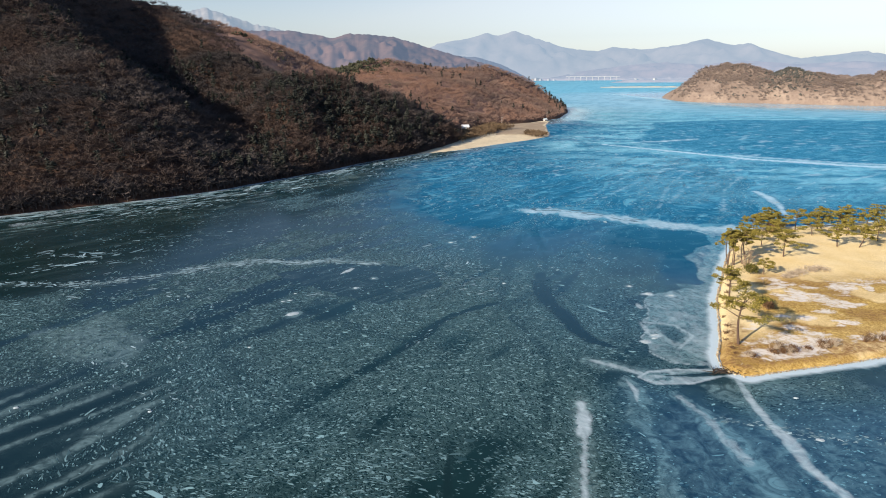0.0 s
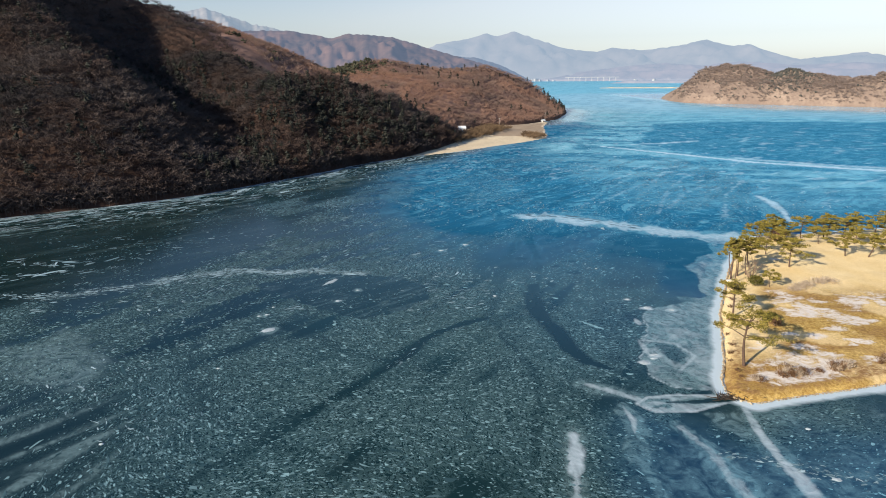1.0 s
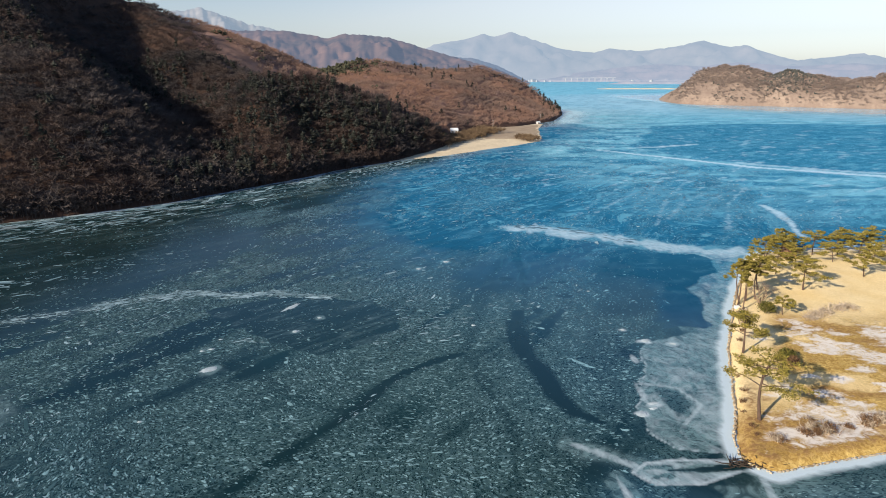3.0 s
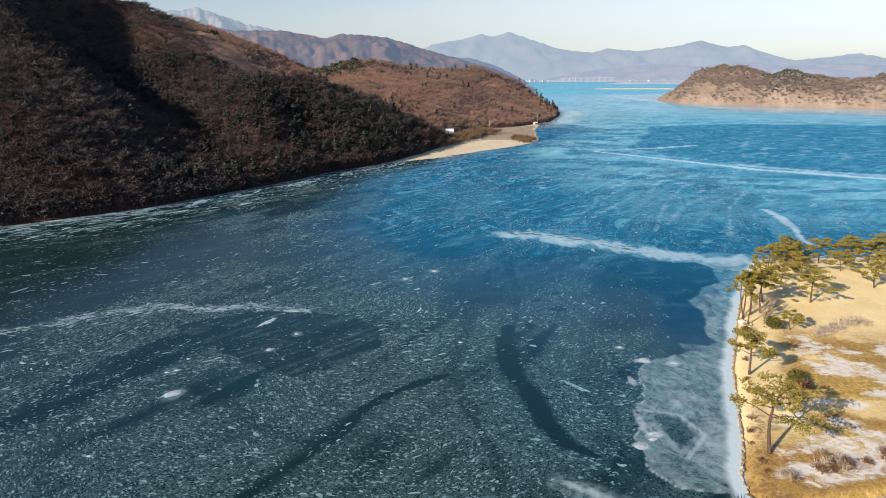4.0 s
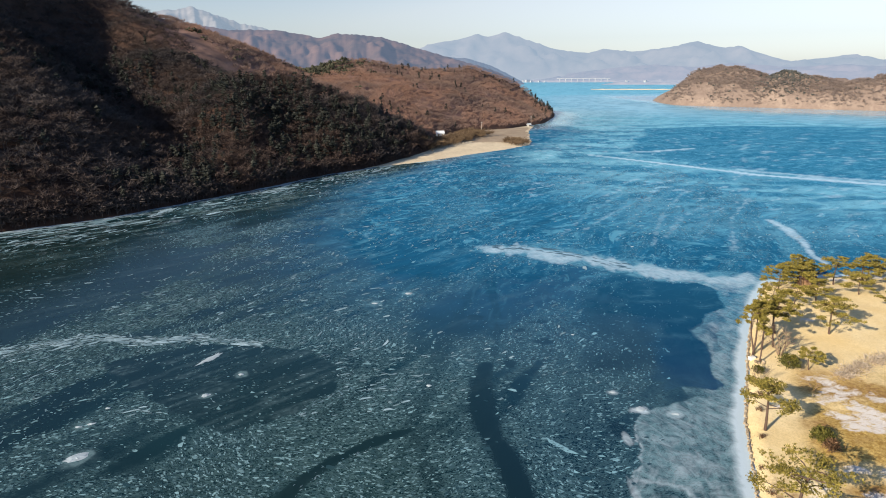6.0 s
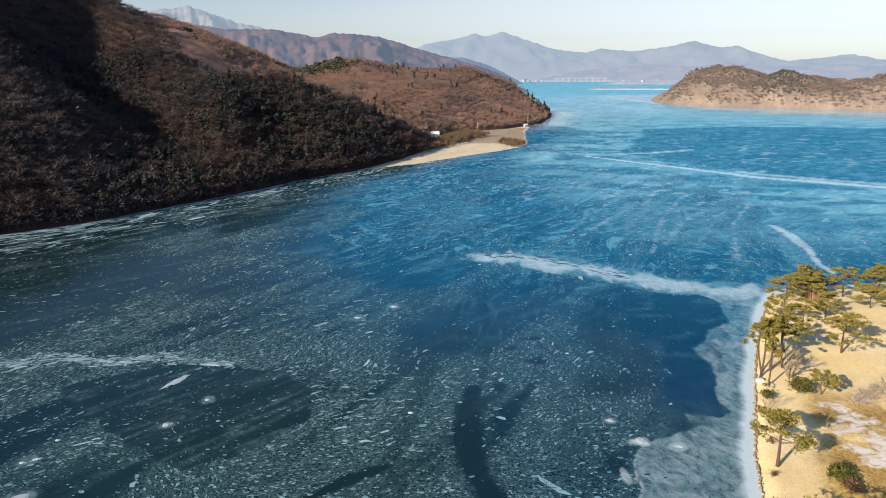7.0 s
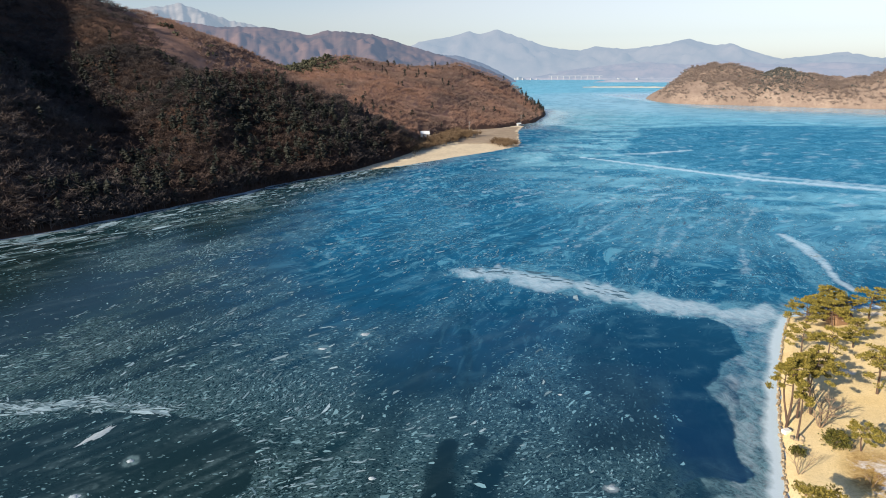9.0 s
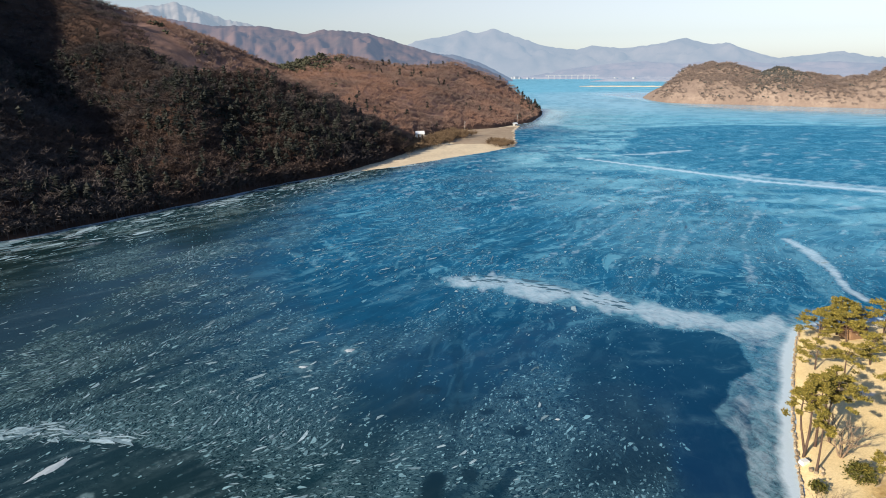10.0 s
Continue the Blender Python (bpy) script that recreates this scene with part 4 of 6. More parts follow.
def build_flakes():
    """Thin curled plates of broken ice frozen into the sheet."""
    g = np.random.default_rng(17)
    n = 800000
    x, y = g.uniform(-110, 120, n), 34 + 266 * g.uniform(0, 1, n) ** 1.5
    keep = np.abs(x - 6) < 16 + 0.74 * y
    x, y = np.concatenate([x[keep], g.uniform(-80, 100, 24000)]), np.concatenate([y[keep], g.uniform(-60, 34, 24000)])
    n = len(x)
    frost, clear, flake, blue, pale, milk = ice_state(x, y)
    bare = np.clip(clear, 0, 1) * smooth(0.15, 0.60, clear + 0.5 * (fbm(x / 2.5, y / 2.5, 203, 3) - 0.5))
    thick = smooth(0.15, 0.95, flake + 0.9 * (fbm(x / 5, y / 5, 204, 3) - 0.5))
    ok = g.uniform(0, 1, n) < np.clip(0.04 + thick, 0, 1) * (1 - 0.98 * bare) * (1 - smooth(0.1, 0.35, frost)) * (1 - 0.8 * milk) * (1 - 0.30 * smooth(-10, 20, x) * smooth(88, 106, y)) * (1 - 0.25 * smooth(120, 150, y)) * (1 - 0.45 * smooth(150, 200, y)) * np.maximum(smooth(7, 15, -depth_in(x, y, POINT)), 0.5 * (y < 74))
    ok &= (depth_in(x, y, HILL_SHORE) < -2) & (depth_in(x, y, POINT) < -3)
    x, y, blue = x[ok], y[ok], blue[ok]
    n = len(x)
    angle = drift_angle(x, y) + g.normal(0, 0.36, n)
    half = 0.130 * g.lognormal(0, 0.42, n) * (1 + 0.15 * smooth(60, 100, y) + 0.30 * smooth(100, 150, y) + 0.9 * smooth(150, 260, y))
    thin = g.uniform(0.22, 0.58, n) * (1 - 0.2 * smooth(110, 140, y))
    slab = (g.uniform(0, 1, n) < 0.02 + 0.20 * smooth(62, 52, y) * smooth(8, -4, x) + 0.08 * smooth(-24, -34, x) * smooth(80, 70, y))
    half = np.where(slab, half * g.uniform(1.6, 3.2, n), half)
    thin = np.where(slab, g.uniform(0.09, 0.16, n), thin)
    verts, faces, k = plates(g, x, y, angle, half, thin)
    me = mesh_np("ice_flakes", verts, faces, FLAKE, {"tint": np.repeat(g.uniform(0, 1, n) ** (2.5 - 0.8 * smooth(140, 190, y)), k), "blue": np.repeat(blue, k)}, None, False)
    tagged(new("ice_flakes", me), "countless small pale plates of broken ice frozen into the lake", "ice flakes", kind="stuff")


def build_shards():
    """Longer white shards pushed together along old edges."""
    g = np.random.default_rng(23)
    lines = (([(-95, 113), (-70, 113), (-58, 119), (-50, 124.5), (-42, 128), (-33, 126), (-25, 127), (-14, 125)], 950, 1.6, 0.42),
             ([(-100, 132), (-90, 134), (-80, 132), (-70, 140)], 70, 3.0, 0.6), ([(-92, 121), (-84, 127), (-74, 130)], 50, 2.0, 0.6), ([(-100, 150), (-80, 150), (-60, 146), (-40, 150)], 70, 9.0, 0.5),
             ([(-110, 172), (-80, 195), (-50, 235), (-20, 285)], 420, 9.0, 0.8), ([(-150, 158), (-110, 187), (-80, 210), (-45, 262), (-10, 310)], 260, 4.5, 1.5), ([(-20, 296), (-4, 322), (18, 336)], 30, 3.0, 2.2), ([(-6, 81.5), (-3, 86.2), (-0.2, 91.6), (3, 95), (6.5, 97.8)], 60, 0.45, 0.16),
             ([(33, 62), (39, 60.4), (44, 57.8), (52, 57)], 150, 0.9, 0.20), ([(0.5, 116), (1.0, 110), (-4, 104)], 60, 0.6, 0.16), ([(-45, 108), (-40, 98), (-47, 86), (-40, 74), (-30, 66)], 200, 4.0, 0.26))
    many = 4600
    x = np.concatenate([g.uniform(-40, 130, 2600), g.uniform(-75, 48, many)])
    y = np.concatenate([185 + 170 * g.uniform(0, 1, 2600) ** 1.3, g.uniform(104, 205, many)])
    a = np.concatenate([g.normal(0.8, 0.4, 2600), drift_angle(x[2600:], y[2600:]) + g.normal(0, 0.22, many)])
    h = np.concatenate([0.40 * g.lognormal(0, 0.5, 2600), 0.34 * g.lognormal(0, 0.45, many)])
    _, clear, flake, _, _, milk = ice_state(x, y)
    ok = (g.uniform(0, 1, len(x)) > clear + 0.7 * smooth(5, 25, x) * (y < 160)) & (milk < 0.5) & (fbm(x / 14, y / 14, 212, 3) + 0.25 * flake > 0.50)
    xs, ys, an, hs = [x[ok]], [y[ok]], [a[ok]], [h[ok]]
    for line, count, wide, long_half in lines:
        pts = np.array(line, float)
        u = g.uniform(0, len(pts) - 1.001, count)
        i = u.astype(int)
        d = pts[i + 1] - pts[i]
        q = pts[i] + d * (u - i)[:, None]
        xs.append(q[:, 0] + g.normal(0, wide, count))
        ys.append(q[:, 1] + g.normal(0, wide * 0.6, count))
        an.append(np.arctan2(d[:, 1], d[:, 0]) + g.normal(0, 0.35, count))
        hs.append(long_half * g.lognormal(0, 0.5, count))
    x, y, a, h = (np.concatenate(v) for v in (xs, ys, an, hs))
    ok = (depth_in(x, y, HILL_SHORE) < -1.5)
    x, y, a, h = x[ok], y[ok], a[ok], h[ok]
    verts, faces, k = plates(g, x, y, a, h, g.uniform(0.10, 0.28, len(x)), 0.03)
    me = mesh_np("ice_shards", verts, faces, SHARD, {"tint": np.repeat(g.uniform(0, 1, len(x)), k)}, None, False)
    tagged(new("ice_shards", me), "long white ice shards pushed up along old edges of the lake ice", "ice shards", kind="stuff")


def build_lane_gaps():
    """Dark broken gaps in two rows along the white lane."""
    g = np.random.default_rng(29)
    pts = np.array([(27, 178), (36, 176.5), (46, 170), (54, 162.5), (62, 157), (70, 153)], float)
    u = np.sort(g.uniform(0, 3.2, 66))
    i = u.astype(int)
    d = pts[i + 1] - pts[i]
    q = pts[i] + d * (u - i)[:, None]
    side = np.where(np.arange(66) % 3 == 0, 1.5, -0.4) + g.normal(0, 0.45, 66)
    away = np.stack([-d[:, 1], d[:, 0]], 1) / np.linalg.norm(d, axis=1)[:, None]
    q = q + away * side[:, None]
    verts, faces, k = plates(g, q[:, 0], q[:, 1], np.arctan2(d[:, 1], d[:, 0]) + g.normal(0.15, 0.2, 66), 0.75 * g.lognormal(0, 0.35, 66), g.uniform(0.22, 0.4, 66), 0.012)
    me = mesh_np("dark_gaps", verts, faces, FLAKE, {"tint": np.full(len(verts), 0.16), "blue": np.full(len(verts), 0.6)}, None, False)
    tagged(new("dark_gaps", me), "dark broken gaps along the white frosted lane on the ice", "ice gaps", kind="stuff")


build_shards()
build_flakes()
build_lane_gaps()

# ---- land ----
FAR_FACE = HILL_SHORE[13:21] + [q[:2] for q in RIDGE_FAR[::-1]] + [(-225, 518), (-139, 404), (-50, 368)]


def litter_sun(x, y, ds):
    """Litter lightened on the further hill, its sunlight painted into the colour."""
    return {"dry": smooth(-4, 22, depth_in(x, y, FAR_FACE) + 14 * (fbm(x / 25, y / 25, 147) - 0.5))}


tagged(sheet("hillside", -640, 170, -140, 860, 4.0, hill_height, SLOPE, litter_sun), "steep wooded hillside with brown leaf litter above the ice", "hillside", kind="structure")
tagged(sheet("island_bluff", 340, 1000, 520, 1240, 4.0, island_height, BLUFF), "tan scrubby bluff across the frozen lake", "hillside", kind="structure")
tagged(sheet("beach", -44, 128, 282, 590, 1.5, beach_height, SAND), "pale sand beach and spit at the foot of the hill", "beach", kind="structure")


MUDFLAT = [(36, 404), (50, 406), (62, 410), (74, 414), (77.4, 440), (81, 466), (85, 496), (94, 532), (70, 518), (40, 486), (26, 446)]


def flat_height(x, y):
    ds = depth_in(x, y, MUDFLAT) + (fbm(x / 5, y / 5, 33, 3) - 0.5) * 6
    b, _ = beach_height(x, y)
    return np.where(ds > 0, np.maximum(b, 0.0) + 0.04 + 0.10 * smooth(0, 6, ds), -0.3), ds


tagged(sheet("reed_flat", 22, 124, 398, 584, 1.5, flat_height, MUD), "brown reedy flat on the spit beside the sand", "ground", kind="structure")


def turf_state(x, y, ds):
    sand = smooth(106, 116, y + 5 * (fbm(x / 7, y / 7, 101) - 0.5) + 0.10 * (x - 70))
    sand = np.maximum(sand, (1 - smooth(5, 9, ds + 5 * (fbm(x / 5, y / 5, 102) - 0.5))) * smooth(82, 90, y + 0.2 * (60 - x)))
    sand = np.clip(np.maximum(sand, 0.8 * smooth(0.56, 0.68, fbm(x / 6, y / 5, 103))), 0, 1)
    field = (1 - sand)
    brown = np.clip(field * smooth(0.37, 0.57, fbm(x / 9, y / 4, 104)) + 1.0 * (1 - smooth(2.0, 5.0, ds + 3 * (fbm(x / 3, y / 3, 105) - 0.5))) * smooth(0.4, 1.4, ds) * smooth(96, 84, y), 0, 1)
    snow = 0.9 * field * smooth(0.44, 0.60, fbm(x / 7, y / 4, 106))
    for sx, sy, r in ((56, 86.5, 3.2), (51.5, 88.5, 2.6), (60, 90, 3.0), (57, 81.5, 2.6), (64, 83, 3.0), (68, 100, 3.4), (49.3, 87.0, 2.0), (56.4, 91.0, 2.4), (56.3, 103.6, 2.0), (54, 81, 2.4), (64.6, 92.6, 3.2), (68.5, 98.5, 3.6), (76, 104, 3.6), (75.3, 129.8, 2.2), (88.5, 149.6, 3.2), (94, 150.2, 3.6), (103, 151.5, 4.0), (69.2, 111.2, 2.4)):
        snow = np.maximum(snow, 0.9 * (1 - smooth(0.4, 1.0, np.hypot(x - sx, (y - sy) * 1.7) / r)))
    return {"sand": sand, "brown": brown, "snow": np.clip(snow * smooth(1.0, 2.5, ds), 0, 1)}


tagged(sheet("point_ground", 38, 150, 71, 172, 0.6, point_height, TURF, turf_state), "dry yellow grass and sand point with old snow patches", "ground", kind="structure")


# ---- far distance ----
def mountain(name, sky_line, radius, depth, material, label, seed, bump):
    """A range at a given distance whose crest follows bearings and heights in degrees."""
    line = np.array(sky_line, float)
    az = np.linspace(line[0, 0], line[-1, 0], 260)
    el = np.interp(az, line[:, 0], line[:, 1])
    rows = np.linspace(0, 1, 22)
    verts = []
    for r in rows:
        dist = radius - depth * (1 - r)
        tall = np.maximum(40 + np.tan(np.radians(el)) * radius, 2.0)
        h = tall * r ** 0.75 + (fbm(az * 0.9 + 40, r * 5.0 + 0 * az, seed, 5) - 0.5) * bump * math.sin(math.pi * r) ** 0.7 * np.minimum(1, tall / 120)
        h = h + (fbm(az * 5, r * 3 + 0 * az, seed + 7, 3) - 0.5) * bump * 0.10 * r
        verts.append(np.stack([np.sin(np.radians(az)) * dist, np.cos(np.radians(az)) * dist, h - (r == 0) * 4], 1))
    verts = np.vstack(verts)
    n = len(az)
    idx = np.arange(n * len(rows)).reshape(len(rows), n)
    quads = np.stack([idx[:-1, :-1], idx[:-1, 1:], idx[1:, 1:], idx[1:, :-1]], -1).reshape(-1, 4)
    tagged(new(name, mesh_np(name, verts, quads, material)), label, "mountains", kind="structure")


# blue and pale tones of the ranges come from haze painted as emission
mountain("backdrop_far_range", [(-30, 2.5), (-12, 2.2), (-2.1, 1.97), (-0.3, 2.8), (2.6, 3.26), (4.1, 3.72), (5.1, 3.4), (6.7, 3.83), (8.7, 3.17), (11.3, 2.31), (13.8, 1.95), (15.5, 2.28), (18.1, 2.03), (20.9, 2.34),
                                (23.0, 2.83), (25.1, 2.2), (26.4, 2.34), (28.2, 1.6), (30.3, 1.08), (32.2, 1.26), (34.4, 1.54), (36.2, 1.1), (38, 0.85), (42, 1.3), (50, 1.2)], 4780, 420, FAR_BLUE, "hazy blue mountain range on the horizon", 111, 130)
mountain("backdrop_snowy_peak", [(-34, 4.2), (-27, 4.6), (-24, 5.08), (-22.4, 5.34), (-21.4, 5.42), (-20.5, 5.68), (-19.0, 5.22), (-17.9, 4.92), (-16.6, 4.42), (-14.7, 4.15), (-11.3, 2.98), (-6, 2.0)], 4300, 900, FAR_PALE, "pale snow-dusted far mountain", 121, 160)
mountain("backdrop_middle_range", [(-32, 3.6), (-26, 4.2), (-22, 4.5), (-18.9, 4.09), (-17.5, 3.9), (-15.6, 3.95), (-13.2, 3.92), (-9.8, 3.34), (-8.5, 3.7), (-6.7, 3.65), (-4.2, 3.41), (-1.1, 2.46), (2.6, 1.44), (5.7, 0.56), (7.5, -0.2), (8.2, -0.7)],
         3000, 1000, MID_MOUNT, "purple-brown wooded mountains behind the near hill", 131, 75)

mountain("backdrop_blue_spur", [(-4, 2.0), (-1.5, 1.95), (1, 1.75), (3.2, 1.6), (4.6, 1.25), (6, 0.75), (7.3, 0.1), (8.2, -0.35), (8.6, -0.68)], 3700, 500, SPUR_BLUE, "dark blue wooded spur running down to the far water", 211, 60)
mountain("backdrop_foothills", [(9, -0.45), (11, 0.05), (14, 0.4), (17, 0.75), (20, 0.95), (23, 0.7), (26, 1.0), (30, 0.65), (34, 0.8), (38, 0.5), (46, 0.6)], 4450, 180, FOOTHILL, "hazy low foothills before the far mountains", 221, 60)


# ---- woods ----
rng = np.random.default_rng(7)


def sliver(a, b, w):
    """A thin upright blade from a to b."""
    a, b = np.array(a, float), np.array(b, float)
    side = np.cross(b - a, rng.normal(size=3))
    side *= w / (np.linalg.norm(side) + 1e-9)
    return np.array([a - side, a + side, b]), np.array([[0, 1, 2]])


def bare_template(tall, spread, limbs, twigs, wide):
    """A leafless tree: tapered stem, limbs and a haze of twigs."""
    lean = rng.normal(0, 0.04, 2)
    top = np.array([lean[0] * tall, lean[1] * tall, tall * 0.8])
    pieces = [tube([(0, 0, -0.6), top * 0.5, top], [0.10, 0.06, 0.02], 3)]
    for i in range(limbs):
        u = rng.uniform(0.25, 0.8)
        ang = rng.uniform(0, 2 * math.pi)
        start = top * u
        reach = spread * rng.uniform(0.6, 1.0) * (1.15 - 0.5 * u)
        end = start + np.array([math.cos(ang) * reach, math.sin(ang) * reach, reach * rng.uniform(0.35, 1.0)])
        end[2] = min(end[2], tall)
        pieces.append(sliver(start, end, 0.06))
        for k in range(twigs):
            a = start + (end - start) * rng.uniform(0.35, 1.0)
            b = a + np.array([rng.normal(0, 0.75), rng.normal(0, 0.75), rng.uniform(-0.1, 1.15)]) * spread * 0.40
            pieces.append(sliver(a, b, wide * rng.uniform(0.6, 1.3)))
    return joined(pieces)


def clump(center, rx, rz):
    """An uneven little tuft of foliage."""
    base = np.array([(1, 0, 0), (0, 1, 0), (-1, 0, 0), (0, -1, 0), (0, 0, 1), (0, 0, -0.6)], float)
    base = base * (1 + rng.normal(0, 0.28, (6, 1))) + rng.normal(0, 0.16, (6, 3))
    f = np.array([(0, 1, 4), (1, 2, 4), (2, 3, 4), (3, 0, 4), (1, 0, 5), (2, 1, 5), (3, 2, 5), (0, 3, 5)])
    return base * np.array([rx, rx, rz]) + np.array(center), f


def conifer_template(tall, spread):
    pieces = [tube([(0, 0, -0.6), (0, 0, tall * 0.5), (0.1, 0, tall * 0.95)], [0.17, 0.12, 0.03], 3)]
    for i in range(17):
        u = rng.uniform(0.28, 1.0)
        r = spread * (1.12 - u) ** 0.7 * rng.uniform(0.2, 1.0)
        ang = rng.uniform(0, 2 * math.pi)
        pieces.append(clump((math.cos(ang) * r, math.sin(ang) * r, tall * u), rng.uniform(0.5, 1.0), rng.uniform(0.35, 0.75)))
        a = np.array((math.cos(ang) * r, math.sin(ang) * r, tall * u))
        for k in range(3):
            pieces.append(sliver(a, a + rng.normal(0, 0.75, 3) + np.array((0, 0, 0.35)), 0.13))
    return joined(pieces)


def wood(name, places, sizes, templates, material, label, patchy=0.0):
    """Many trees, far off, as one mesh; each keeps a tint of its own."""
    verts, faces, tint, base = [], [], [], 0
    pick = rng.integers(0, len(templates), len(places))
    for (x, y, z), s, p in zip(places, sizes, pick):
        v, f = templates[p]
        a = rng.uniform(0, 2 * math.pi)
        ca, sa = math.cos(a) * s, math.sin(a) * s
        verts.append(np.stack([v[:, 0] * ca - v[:, 1] * sa + x, v[:, 0] * sa + v[:, 1] * ca + y, v[:, 2] * s + z], 1))
        faces.append(f + base)
        tint.append(np.full(len(v), rng.uniform(0, 1)))
        base += len(v)
    if patchy:
        where = np.array(places)
        shade = smooth(0.38, 0.62, fbm(where[:, 0] / patchy, where[:, 1] / patchy, 146))
        tint = [t * 0.4 + 0.6 * s for t, s in zip(tint, shade)]
    me = mesh_np(name, np.vstack(verts), np.vstack(faces), material, {"tint": np.concatenate(tint)}, None, False)
    tagged(new(name, me), label, "woodland", kind="stuff")


def scatter(x0, x1, y0, y1, step):
    gx, gy = np.meshgrid(np.arange(x0, x1, step), np.arange(y0, y1, step))
    x = (gx + rng.uniform(-0.5, 0.5, gx.shape) * step).ravel()
    y = (gy + rng.uniform(-0.5, 0.5, gy.shape) * step).ravel()
    return x, y


THICKET = make_tinted("beach_brush", (0.115, 0.078, 0.050), (0.23, 0.160, 0.100), 0.95)
# Distance haze is mixed into the bluff's crest: conifers paled, scrub greyed
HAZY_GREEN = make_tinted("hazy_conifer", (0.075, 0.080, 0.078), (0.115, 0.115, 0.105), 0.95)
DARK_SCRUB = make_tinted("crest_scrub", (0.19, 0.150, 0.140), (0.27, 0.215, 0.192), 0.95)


def build_woods():
    bare = [bare_template(rng.uniform(4.6, 7.0), rng.uniform(2.4, 3.4), 11, 16, 0.075) for i in range(7)]
    thin = [bare_template(rng.uniform(3.6, 4.6), rng.uniform(3.2, 4.4), 9, 14, 0.085) for i in range(6)]
    scrub = [bare_template(rng.uniform(2.2, 3.2), rng.uniform(1.6, 2.2), 5, 4, 0.12) for i in range(4)]
    pines = [conifer_template(rng.uniform(6.5, 9.5), rng.uniform(1.6, 2.4)) for i in range(6)]
    bush = [joined([clump((rng.normal(0, 1.3), rng.normal(0, 1.3), rng.uniform(0.5, 2.4)), rng.uniform(0.8, 1.5), rng.uniform(0.7, 1.2)) for k in range(7)]) for i in range(6)]
    brushy = [bare_template(rng.uniform(2.4, 3.4), rng.uniform(1.8, 2.4), 9, 10, 0.10) for i in range(4)]
    low = [bare_template(rng.uniform(2.6, 3.4), rng.uniform(2.6, 3.4), 8, 9, 0.11) for i in range(5)]
    # the slopes that fall to the lake
    near_face = HILL_SHORE[2:14] + [q[:2] for q in RIDGE_NEAR[::-1]]
    bluff_face = ISLAND[1:9] + [q[:2] for q in RIDGE_ISLAND[11:0:-1]]
    # near hill
    x, y = scatter(-330, 20, 40, 520, 3.0)
    h, ds = hill_height(x, y)
    keep = (ds > 0.3) & (ds < 240) & (y - 0.45 * x < 500) & (depth_in(x, y, near_face) > -14)
    x, y, h, ds = x[keep], y[keep], h[keep], ds[keep]
    green = 0.55 * smooth(-110, -62, x) * smooth(390, 330, y) + 0.9 * (fbm(x / 38, y / 38, 141) - 0.47) - 0.25 * smooth(14, 4, ds)
    is_pine = rng.uniform(0, 1, len(x)) < np.clip(green * 1.25, 0.03, 0.85)
    p = np.stack([x, y, h], 1)
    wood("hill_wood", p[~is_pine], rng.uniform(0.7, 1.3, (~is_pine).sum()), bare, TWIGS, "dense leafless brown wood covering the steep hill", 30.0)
    wood("hill_conifers", p[is_pine], rng.uniform(0.6, 1.1, is_pine.sum()), pines, CONIFER, "dark green conifers scattered through the bare wood")
    # scrub hanging over the water's edge, and trees along the upper ridge
    u = rng.uniform(0, 1, 1500)
    line = np.array(HILL_SHORE[3:13], float)
    k = np.clip((u * (len(line) - 1)).astype(int), 0, len(line) - 2)
    t = u * (len(line) - 1) - k
    q = line[k] + (line[k + 1] - line[k]) * t[:, None]
    x, y = q[:, 0] + rng.uniform(-3.5, 0.5, 1500), q[:, 1] + rng.uniform(-0.5, 4.0, 1500)
    h, ds = hill_height(x, y)
    keep = ds > -0.6
    wood("shore_scrub", np.stack([x, y, np.maximum(h, 0.1)], 1)[keep], rng.uniform(0.7, 1.5, keep.sum()), scrub, TWIGS, "dark leafless scrub along the foot of the hill")
    x, y = scatter(-420, -120, 330, 640, 5.0)
    h, ds = hill_height(x, y)
    keep = ((ds >= 240) | (y - 0.45 * x >= 500)) & (y < 560 - 0.2 * x) & (depth_in(x, y, near_face) > -22)
    wood("ridge_wood", np.stack([x, y, h], 1)[keep], rng.uniform(0.7, 1.15, keep.sum()), thin, TWIGS, "leafless wood along the upper ridge")
    # the further hill
    x, y = scatter(-320, 160, 375, 760, 4.0)
    h, ds = hill_height(x, y)
    keep = (ds > 1.5) & ((y - 0.45 * x >= 500 - 70 * (x < -100)) | (x > 20) | (depth_in(x, y, near_face) <= -14)) & (x + y > 330) & (depth_in(x, y, FAR_FACE) > -16) & ((depth_in(x, y, near_face) < 2) | (x > 20))
    x, y, h = x[keep], y[keep], h[keep]
    # the extra conifers past x 110 stand in for shade on the tip
    green = 1.9 * np.exp(-((x + 92) / 30) ** 2 - ((y - 606) / 24) ** 2) + 0.5 * (fbm(x / 40, y / 40, 142) - 0.55) + 0.5 * smooth(110, 140, x)
    is_pine = rng.uniform(0, 1, len(x)) < np.clip(green, 0.006, 0.97)
    p = np.stack([x, y, h], 1)
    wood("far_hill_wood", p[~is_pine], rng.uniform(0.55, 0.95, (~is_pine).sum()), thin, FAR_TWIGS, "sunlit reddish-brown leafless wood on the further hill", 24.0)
    grove = is_pine & (x < -30)
    is_pine = is_pine & ~grove
    wood("far_hill_conifers", p[is_pine], rng.uniform(0.55, 0.95, is_pine.sum()), pines, CONIFER, "few dark conifers on the further hill, more at its tip in place of shade")
